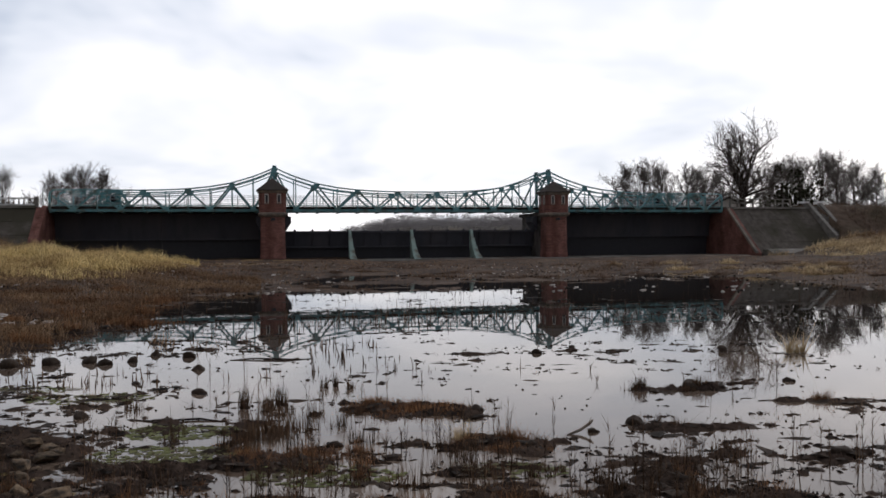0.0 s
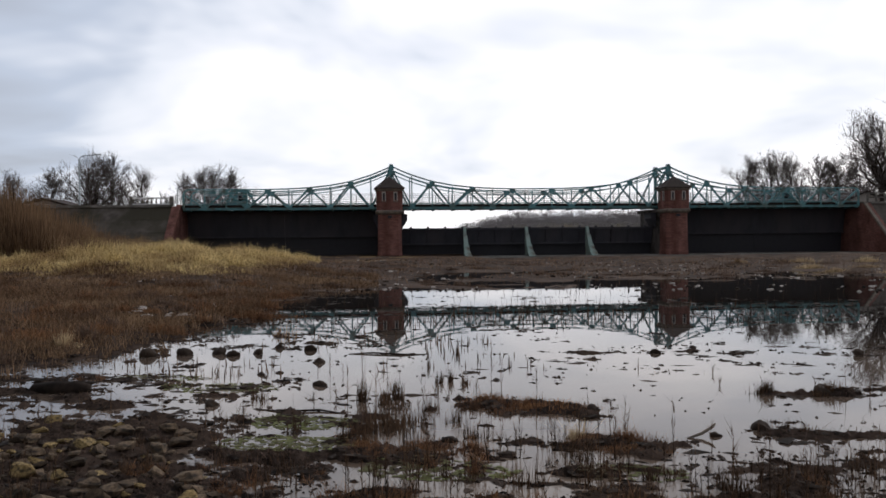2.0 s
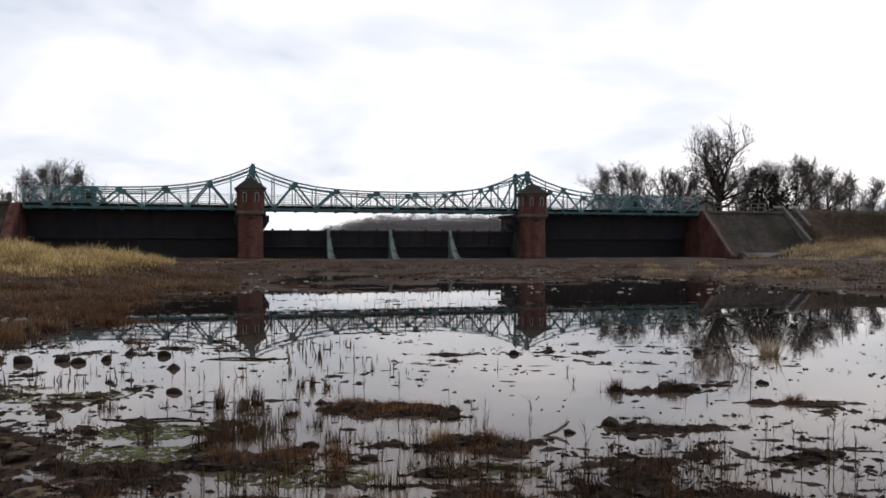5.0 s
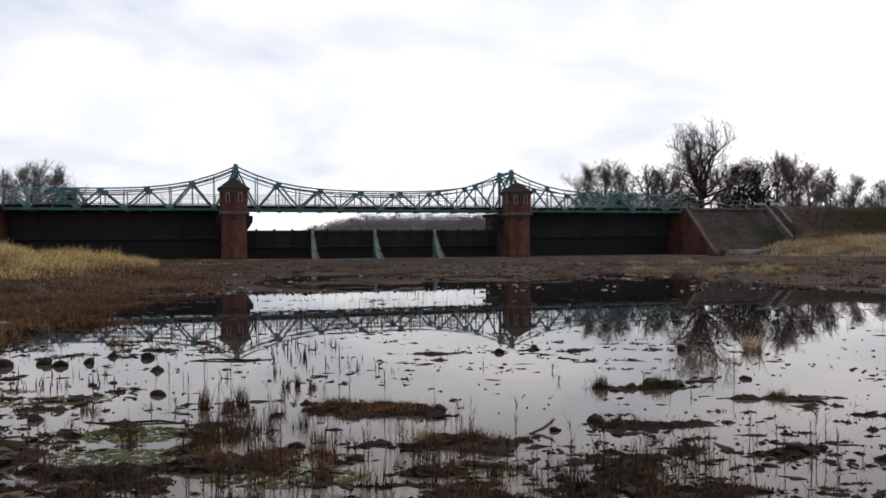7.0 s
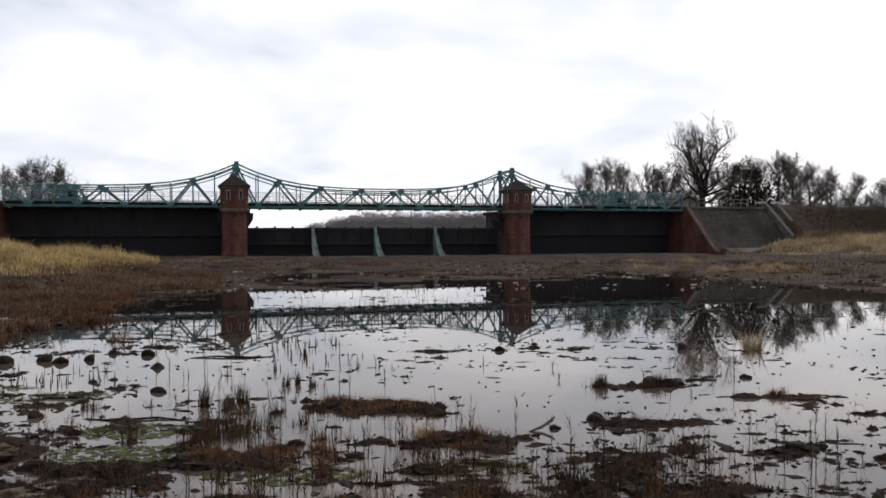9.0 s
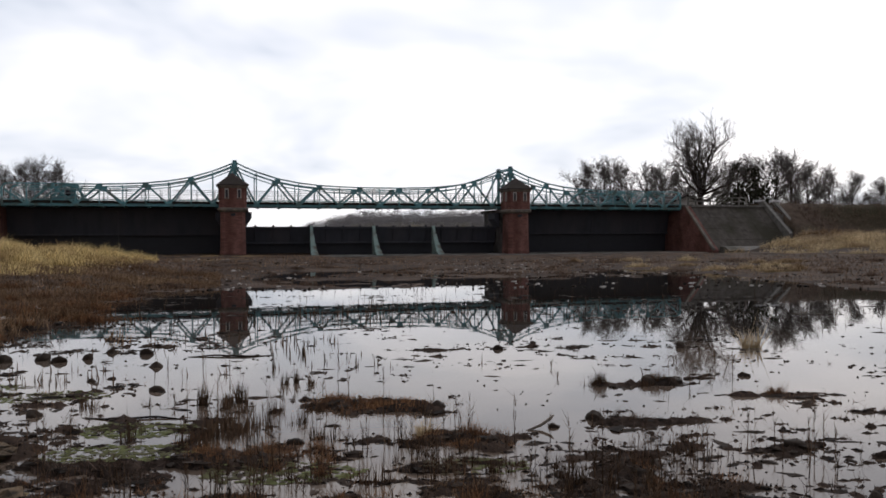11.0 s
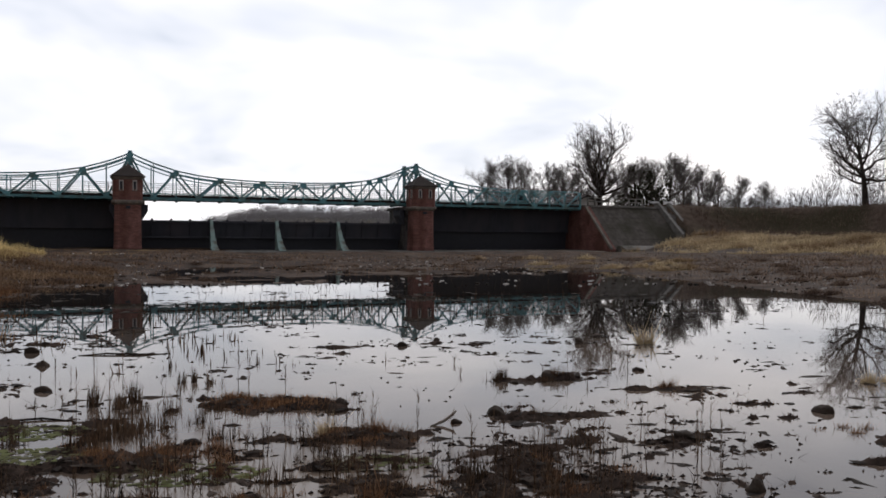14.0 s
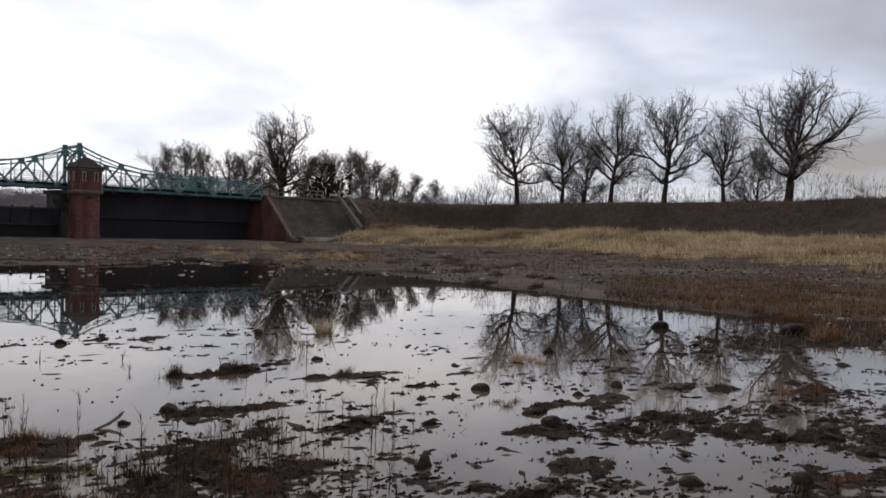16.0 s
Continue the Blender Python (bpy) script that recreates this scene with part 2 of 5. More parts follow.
DEBRIS = material("sodden_debris", (0.013, 0.010, 0.008), (0.056, 0.041, 0.032), 6.0, 0.8, 0.3, spread=0.7)
ALGAE = material("algae_mat", (0.085, 0.092, 0.030), (0.17, 0.18, 0.075), 5.0, 0.85, 0.5, c3=(0.09, 0.075, 0.045), big=1.2)
SEDGE = material("dead_sedge", (0.125, 0.076, 0.045), (0.25, 0.160, 0.092), 0.5, 0.9, 0.0, c3=(0.09, 0.048, 0.025), big=0.3, spread=0.5)
WILLOW = material("pale_willow_brush", (0.11, 0.064, 0.036), (0.205, 0.128, 0.070), 0.8, 0.9, 0.0, spread=0.4)
FLAT_MUD = material("drying_mud_flat", (0.026, 0.017, 0.0125), (0.078, 0.051, 0.037), 1.2, 0.9, 0.8, c3=(0.11, 0.078, 0.058), big=0.3, depth=0.06)
FLAT_WEED = material("flat_weeds", (0.070, 0.040, 0.027), (0.190, 0.114, 0.076), 0.5, 0.9, 0.0, c3=(0.27, 0.175, 0.105), big=0.2, spread=0.6)
WEED = material("marsh_weeds", (0.040, 0.026, 0.020), (0.105, 0.068, 0.050), 0.6, 0.9, 0.0, c3=(0.17, 0.105, 0.06), big=0.25, spread=0.5)
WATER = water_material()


# ---------------------------------------------------------------- mesh building
class Shape:
    """Vertices and faces of one mesh."""

    def __init__(self):
        self.v, self.f = [], []

    def box(self, a, b):
        (x0, y0, z0), (x1, y1, z1) = a, b
        k = len(self.v)
        self.v += [(x0, y0, z0), (x1, y0, z0), (x1, y1, z0), (x0, y1, z0), (x0, y0, z1), (x1, y0, z1), (x1, y1, z1), (x0, y1, z1)]
        self.f += [tuple(k + i for i in q) for q in ((3, 2, 1, 0), (4, 5, 6, 7), (0, 1, 5, 4), (1, 2, 6, 5), (2, 3, 7, 6), (3, 0, 4, 7))]
        return self

    def prism(self, outline, axis, lo, hi):
        """An outline of 2D points pushed along an axis from lo to hi."""
        def at(p, d):
            q = [p[0], p[1]]
            q.insert(axis, d)
            return tuple(q)
        k, n = len(self.v), len(outline)
        self.v += [at(p, lo) for p in outline] + [at(p, hi) for p in outline]
        self.f += [tuple(range(k, k + n))[::-1], tuple(range(k + n, k + 2 * n))]
        self.f += [(k + i, k + (i + 1) % n, k + n + (i + 1) % n, k + n + i) for i in range(n)]
        return self

    def bar(self, a, b, w, h=None):
        """A straight member from a to b, w wide across and h deep in the upright plane."""
        a, b = Vector(a), Vector(b)
        d = (b - a).normalized()
        side = d.cross(Vector((0, 0, 1)))
        side = Vector((1, 0, 0)) if side.length < 1e-4 else side.normalized()
        up = side.cross(d)
        s, u = side * w / 2, up * (h or w) / 2
        k = len(self.v)
        for p in (a, b):
            self.v += [tuple(p - s - u), tuple(p + s - u), tuple(p + s + u), tuple(p - s + u)]
        self.f += [tuple(k + i for i in q) for q in ((3, 2, 1, 0), (4, 5, 6, 7), (0, 1, 5, 4), (1, 2, 6, 5), (2, 3, 7, 6), (3, 0, 4, 7))]
        return self

    def tube(self, points, radii, n=5):
        k, pts = len(self.v), [Vector(p) for p in points]
        for i, p in enumerate(pts):
            d = (pts[min(i + 1, len(pts) - 1)] - pts[max(i - 1, 0)]).normalized()
            s = d.cross(Vector((0.31, 0.95, 0.05)))
            s = s.normalized() if s.length > 0.05 else d.orthogonal().normalized()
            t = d.cross(s)
            for j in range(n):
                a = 2 * math.pi * j / n
                self.v.append(tuple(p + (s * math.cos(a) + t * math.sin(a)) * radii[i]))
        for i in range(len(pts) - 1):
            for j in range(n):
                a, b = k + i * n + j, k + i * n + (j + 1) % n
                self.f.append((a, b, b + n, a + n))
        self.f.append(tuple(range(k, k + n))[::-1])
        self.f.append(tuple(range(k + (len(pts) - 1) * n, k + len(pts) * n)))
        return self

    def spike(self, a, b, r):
        k, (x, y, z) = len(self.v), a
        self.v += [(x + r, y, z), (x - r * 0.5, y + r * 0.87, z), (x - r * 0.5, y - r * 0.87, z + r), tuple(b)]
        self.f += [(k, k + 1, k + 3), (k + 1, k + 2, k + 3), (k + 2, k, k + 3)]
        return self

    def mesh(self, name, mat, smooth=False):
        me = bpy.data.meshes.new(name)
        me.from_pydata(self.v, [], self.f)
        me.materials.append(mat)
        if smooth:
            me.shade_smooth()
        me.update()
        return me


def part(name, shape, mat, parent, label="", smooth=False):
    ob = new(name, shape.mesh(name, mat, smooth))
    ob.parent = parent
    return tagged(ob, label)


def thing(name, m, label, category, group="", kind="", shape=None, mat=None, smooth=False):
    ob = new(name, shape.mesh(name, mat, smooth) if shape else None)
    ob.matrix_world = m
    return tagged(ob, label, category, group, kind)


# ---------------------------------------------------------------- the lie of the land
TURN_B, DIST_B = 14.0, 73.0
LIFT, NEAR = 0.18, 1.103            # the weir and the dikes above the first levels; spacing of what lies in the pond
WEIR = Matrix.Rotation(radians(TURN_B), 4, "Z") @ Matrix.Translation((0, DIST_B, LIFT))   # x along the weir, y upstream
CB, SB = math.cos(radians(TURN_B)), math.sin(radians(TURN_B))


def hash2(ix, iy, seed):
    h = (ix.astype(np.int64) * 374761393 + iy.astype(np.int64) * 668265263 + seed * 974634777) & 0xFFFFFFFF
    h = ((h ^ (h >> 13)) * 1274126177) & 0xFFFFFFFF
    return ((h ^ (h >> 16)) & 0xFFFFFF) / float(0xFFFFFF)


def vnoise(x, y, seed=0):
    ix, iy = np.floor(x), np.floor(y)
    fx, fy = x - ix, y - iy
    fx, fy = fx * fx * (3 - 2 * fx), fy * fy * (3 - 2 * fy)
    a, b = hash2(ix, iy, seed), hash2(ix + 1, iy, seed)
    c, d = hash2(ix, iy + 1, seed), hash2(ix + 1, iy + 1, seed)
    return (a * (1 - fx) + b * fx) * (1 - fy) + (c * (1 - fx) + d * fx) * fy - 0.5


def fbm(x, y, octaves=4, seed=0, gain=0.5):
    s, a = 0.0, 1.0
    for i in range(octaves):
        s = s + a * vnoise(x * 2 ** i + 17.3 * i, y * 2 ** i - 9.1 * i, seed + i)
        a *= gain
    return s


def polyline_distance(x, y, pts):
    """Distance to a chain of points, positive to the right of its way."""
    best, sign = np.full(np.shape(x), 1e9), np.ones(np.shape(x))
    for (x0, y0), (x1, y1) in zip(pts, pts[1:]):
        ex, ey = x1 - x0, y1 - y0
        t = np.clip(((x - x0) * ex + (y - y0) * ey) / (ex * ex + ey * ey), 0, 1)
        d = np.hypot(x - x0 - t * ex, y - y0 - t * ey)
        near = d < best
        best = np.where(near, d, best)
        sign = np.where(near, np.sign((x - x0) * -ey + (y - y0) * ex) * -1, sign)
    return best * sign


RIGHT_CREST = [(39.0, 84.9), (48, 86.2), (55, 84), (59.5, 76), (61, 62), (62, 45), (63.5, 20), (66, -20), (72, -120)]
LEFT_CREST = [(-80, -120), (-70, -20), (-66, 20), (-62, 48), (-56, 60.5), (-40, 65.2), (-33.2, 66.9)]

ISLANDS = []


def island(x, y, rx, ry, h, turn=0.0):
    ISLANDS.append((x * NEAR, y * NEAR, rx * NEAR, ry * NEAR, h, radians(turn)))


# mud and turf that stand out of the pond
island(-0.39, 8.2, 0.80, 0.42, 0.24)
island(0.55, 6.75, 0.58, 0.36, 0.2)
island(-0.75, 6.35, 0.55, 0.35, 0.11)
island(-1.75, 7.5, 0.50, 0.55, 0.11)
island(-1.35, 6.3, 0.65, 0.45, 0.13)
island(2.85, 9.15, 0.66, 0.20, 0.20)
island(4.15, 8.5, 0.55, 0.20, 0.18)
island(2.35, 7.3, 0.62, 0.18, 0.14)
island(1.55, 6.15, 0.75, 0.42, 0.11)
island(1.85, 5.3, 0.62, 0.36, 0.13)
island(0.4, 5.2, 0.7, 0.36, 0.12)
island(-1.2, 5.1, 0.8, 0.36, 0.12)
island(-2.7, 6.8, 0.62, 0.24, 0.11)
island(-2.4, 7.5, 0.35, 0.14, 0.09)
island(-4.1, 8.95, 0.7, 0.28, 0.10)
island(-5.0, 9.5, 0.6, 0.22, 0.09)
island(-2.55, 11.8, 0.75, 0.12, 0.08)
island(0.56, 12.2, 0.8, 0.14, 0.09)
island(2.7, 12.4, 0.6, 0.14, 0.09)
island(-4.15, 5.9, 1.3, 1.4, 0.13)
island(-3.4, 5.0, 0.9, 0.7, 0.12)
island(-6.6, 8.4, 0.5, 0.25, 0.12)
island(-9.2, 11.6, 2.4, 1.3, 0.16)
island(-11.5, 15.8, 3.6, 1.6, 0.16)
island(-6.9, 17.2, 1.6, 0.35, 0.09)
island(6.7, 8.5, 0.55, 0.4, 0.13)
island(7.3, 7.5, 0.85, 0.3, 0.12)
island(5.9, 6.1, 0.55, 0.25, 0.09)
island(4.9, 5.35, 0.62, 0.24, 0.11)
island(5.75, 5.35, 0.75, 0.35, 0.12)
island(6.0, 4.65, 0.75, 0.3, 0.10)
island(7.6, 6.1, 0.9, 0.35, 0.10)
island(8.8, 5.6, 0.8, 0.5, 0.13)
island(13.2, 8.4, 2.8, 0.9, 0.20)
island(10.2, 6.6, 1.2, 0.4, 0.12)
island(5.6, 3.1, 0.8, 0.4, 0.12)
island(7.4, 3.6, 0.9, 0.35, 0.12)
island(5.35, 9.0, 0.5, 0.14, 0.07)

few = random.Random(33)


def bars(n, az0, az1, r0, r1, wide, deep, low, high):
    """Small broken bars of mud and turf in a stretch of the shallows."""
    for i in range(n):
        a, d = radians(few.uniform(az0, az1)), few.uniform(r0, r1)
        island(-math.sin(a) * d, math.cos(a) * d, few.uniform(0.35, 1.0) * wide, few.uniform(0.35, 1.0) * deep, few.uniform(low, high))


bars(34, 0, 31, 4.4, 7.0, 0.45, 0.20, 0.10, 0.16)
bars(24, -22, 0, 4.4, 6.3, 0.45, 0.17, 0.10, 0.15)
bars(16, 8, 34, 7.0, 10.5, 0.40, 0.13, 0.08, 0.13)
bars(34, -62, -36, 3.4, 8.6, 0.40, 0.16, 0.10, 0.15)
bars(16, -34, -8, 6.2, 9.0, 0.22, 0.08, 0.08, 0.12)
for i in range(22):                    # low bars of mud far out in the pond
    island(few.uniform(-4.5, 7.0), few.uniform(11.2, 13.6), few.uniform(0.15, 0.5), few.uniform(0.05, 0.12), few.uniform(0.06, 0.12))
for i in range(16):
    island(few.uniform(1.5, 6.5), few.uniform(7.0, 10.2), few.uniform(0.1, 0.3), few.uniform(0.05, 0.10), few.uniform(0.06, 0.11))
for i in range(16):
    island(few.uniform(-9.0, -2.0), few.uniform(12.5, 19.0), few.uniform(0.3, 0.9), few.uniform(0.1, 0.2), few.uniform(0.06, 0.11))
for i in range(14):
    island(few.uniform(6.0, 12.0), few.uniform(4.0, 8.5), few.uniform(0.25, 0.7), few.uniform(0.1, 0.25), few.uniform(0.08, 0.13))


def smooth(a, b, t):
    t = np.clip((t - a) / (b - a), 0, 1)
    return t * t * (3 - 2 * t)


def land(x, y):
    """Height of the ground; the pond's surface is at 0."""
    shape = np.shape(x)
    x, y = np.atleast_1d(np.asarray(x, float)), np.atleast_1d(np.asarray(y, float))
    r = np.hypot(x, y)
    u, v = x * CB + y * SB, -x * SB + y * CB - DIST_B
    dr, dl = polyline_distance(x, y, RIGHT_CREST), polyline_distance(x, y, LEFT_CREST)
    # the pond's bed, shallow, with lumps of mud
    X, Y, R = x / NEAR, y / NEAR, r / NEAR
    az = np.degrees(np.arctan2(X, np.maximum(Y, 0.1)))           # to the right of +y
    near = smooth(8.5, 5.5, R)
    fine = fbm(x * 7.5, y * 10.0, 3, 77, 0.7)
    bed = -0.060 + 0.045 * fbm(X * 0.9, Y * 0.9, 3, 3) + 0.060 * fbm(X * 2.6, Y * 4.2, 4, 9, 0.7) + 0.055 * smooth(14, 9, R) * fine
    left = smooth(14, 32, -az) * smooth(20, 9, R)
    right = smooth(36, 52, az) * smooth(16, 7, R)
    bed = bed + 0.018 * near * smooth(34, 16, az) + 0.030 * left + 0.018 * right
    stand = np.zeros_like(bed)
    for ix, iy, rx, ry, h, a in ISLANDS:
        at = np.nonzero((np.abs(x - ix) < 1.8 * rx) & (np.abs(y - iy) < 1.8 * ry))
        if len(at[0]):
            px, py = x[at], y[at]
            q = np.sqrt(((px - ix) / rx) ** 2 + ((py - iy) / ry) ** 2)
            stand[at] = np.maximum(stand[at], (0.45 * h + 0.006) * smooth(1.35, 0.35, q + 1.0 * fbm(px * 3.5, py * 4.5, 3, 31) + 0.8 * fine[at]))
    bed = bed + stand
    # the shore beyond it, and the mud flat before the weir
    edge = np.interp(np.degrees(np.arctan2(-x, y)), [-90, -65, -52, -45, -29, -15, 0, 10, 22, 60], [20, 20, 20, 22.5, 27.5, 31, 26, 25, 25.5, 24]) * NEAR + 3.0 * fbm(x * 0.25, y * 0.25, 4, 5)
    shore_l = smooth(-4, -11, X + 0.10 * (Y - 12) + 2.2 * fbm(x * 0.3, y * 0.3, 3, 6)) * smooth(9.5, 15, R)
    flat = np.maximum(smooth(edge - 3.0, edge + 8.0, r), shore_l)
    z = bed * (1 - flat) + flat * (-0.006 + 0.20 * fbm(u * 0.16, v * 0.30, 3, 14, 0.6) + 0.10 * fbm(u * 0.6, v * 1.0, 4, 12, 0.6) + 0.075 * smooth(36, 50, r) + 0.20 * smooth(-5, -11, x) + LIFT * smooth(44, 62, r))
    # low banks under grass, and the dikes
    zr = np.interp(dr, [-14, -4, -3, 0, 4.6, 12, 23, 36, 46, 50], [1.6, 5.1, 5.3, 5.3, 2.15, 1.65, 0.50, 0.14, -0.1, -0.6])
    zl = np.interp(dl, [-14, -4, -3, 0, 5.5, 12, 24, 30], [1.6, 5.1, 5.3, 5.3, 1.1, 0.5, 0.0, -0.6])
    zr, zl = zr + LIFT, zl + LIFT
    rough = 0.22 * fbm(x * 0.22, y * 0.22, 4, 20)
    zr, zl = zr + rough * smooth(0.2, 1.2, zr) * 0.8, zl + rough * smooth(0.2, 1.2, zl) * 0.8
    kr = np.where(u < 58.7, np.clip(np.maximum(smooth(44, 58.5, u) * smooth(-2, -9, v), smooth(-9, -20, v)), 0, 1), 1)
    kl = np.where(u > -32, np.clip(smooth(-17.5, -32, u) + smooth(-4, -13, v), 0, 1), 1)
    zr, zl = zr * kr - 0.6 * (1 - kr), zl * kl - 0.6 * (1 - kl)
    mound = 1.12 * np.exp(-(((x + 26) / 12.5) ** 2) ** 3.0 - (((y - 40) / 8.0) ** 2) ** 1.2) + 0.5 * np.exp(-((x + 34) / 10) ** 2 - ((y - 42) / 8) ** 2)
    z = np.maximum(z, np.maximum(zr, zl)) + mound * (1 + 0.5 * rough)
    z = z - 0.28 * np.exp(-((v + 5.6 + 0.8 * fbm(u * 0.2, v * 0.0, 3, 90)) / 1.3) ** 2) * smooth(-3, 4, u) * smooth(40, 28, u)
    # behind the weir
    back = smooth(5.0, 9.0, v)
    inside = (u > -24) & (u < 62)
    z = np.where(inside & (v > 4), 2.2 * back, z)
    far = smooth(95, 140, r)
    z = z * (1 - far) + 1.5 * far
    hill = 8.0 * smooth(38, 80, u) * smooth(230, 170, u) * smooth(230, 300, v)
    return (z + hill).reshape(shape)


def ground_sheet():
    az = np.concatenate([np.arange(-70, 46, 0.155), np.arange(46, 290, 4.0)])
    r = [0.8]
    while r[-1] < 4500:
        r.append(r[-1] * (1.03 if r[-1] < 3.8 else 1.0062 if r[-1] < 12 else 1.009 if r[-1] < 30 else 1.014 if r[-1] < 115 else 1.12) + (0.02 if r[-1] < 3 else 0))
    r = np.array(r)
    A, R = np.meshgrid(np.radians(az), r)
    X, Y = -np.sin(A) * R, np.cos(A) * R
    Z = land(X, Y)
    nr, na = A.shape
    co = np.stack([X, Y, Z], -1).reshape(-1, 3)
    co = np.vstack([co, [[0, 0, float(land(0.0, 0.01))]]])
    i, j = np.meshgrid(np.arange(nr - 1), np.arange(na), indexing="ij")
    k = (j + 1) % na
    quads = np.stack([i * na + j, (i + 1) * na + j, (i + 1) * na + k, i * na + k], -1).reshape(-1, 4)
    cap = np.stack([np.full(na, len(co) - 1), np.arange(na), (np.arange(na) + 1) % na], -1)
    me = bpy.data.meshes.new("ground")
    nq, nc = len(quads), len(cap)
    me.vertices.add(len(co)); me.vertices.foreach_set("co", co.ravel())
    me.loops.add(nq * 4 + nc * 3)
    me.loops.foreach_set("vertex_index", np.concatenate([quads.ravel(), cap.ravel()]))
    me.polygons.add(nq + nc)
    me.polygons.foreach_set("loop_start", np.concatenate([np.arange(nq) * 4, nq * 4 + np.arange(nc) * 3]))
    # which cover lies where: mud, matted grass, brown bank, fields
    c = co[quads[:, 0]]
    x, y, z = c[:, 0], c[:, 1], c[:, 2]
    zz = z + 0.25 * fbm(x * 0.3, y * 0.3, 4, 40)
    cover = np.where(zz > np.where(x < 0, 0.48, 0.85), 1, 0)
    dr, dl = polyline_distance(x, y, RIGHT_CREST), polyline_distance(x, y, LEFT_CREST)
    cover = np.where((cover == 0) & (np.hypot(x, y) > 21 + 2 * fbm(x * 0.5, y * 0.5, 3, 45)), 5, cover)
    w = 1.5 * fbm(x * 0.3, y * 0.3, 3, 44)
    u, v = x * CB + y * SB, -x * SB + y * CB - DIST_B
    cover = np.where((v > -7.5 + 1.2 * w) & (v < 3) & (u > 14 + 4 * w) & (u < 56), 4, cover)
    cover = np.where((dr < 7.2 + w) | (dl < 6 + w), 2, cover)
    cover = np.where(np.hypot(x, y) > 130, 3, cover)
    me.polygons.foreach_set("material_index", np.concatenate([cover, np.zeros(nc, int)]).astype(np.int32))
    for m in (MUD, BERM, DIKE, LAND, SILT, FLAT_MUD):
        me.materials.append(m)
    me.update(calc_edges=True)
    me.validate()
    me.shade_smooth()
    return tagged(new("ground", me), "dark wet mud flat rising to grassy banks", "ground", kind="structure")


ground_sheet()
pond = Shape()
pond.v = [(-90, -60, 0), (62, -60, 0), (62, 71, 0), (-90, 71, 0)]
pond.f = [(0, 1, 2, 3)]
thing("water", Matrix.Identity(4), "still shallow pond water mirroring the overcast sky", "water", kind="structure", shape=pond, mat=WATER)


# ---------------------------------------------------------------- the weir's bridge
APEX_L, APEX_R, END_L, END_R = 2.6, 28.9, -16.0, 48.1
DECK_Z, WIDE = 4.5, 3.3


def chord(u):
    """Height of the hanging top chord along the bridge."""
    d = min(abs(u - APEX_L), abs(u - APEX_R)) / 3.757
    return float(np.interp(d, [0, 0.25, 0.5, 1, 1.5, 2, 2.5, 3, 9], [8.45, 8.02, 7.64, 7.05, 6.70, 6.50, 6.40, 6.35, 6.32]))


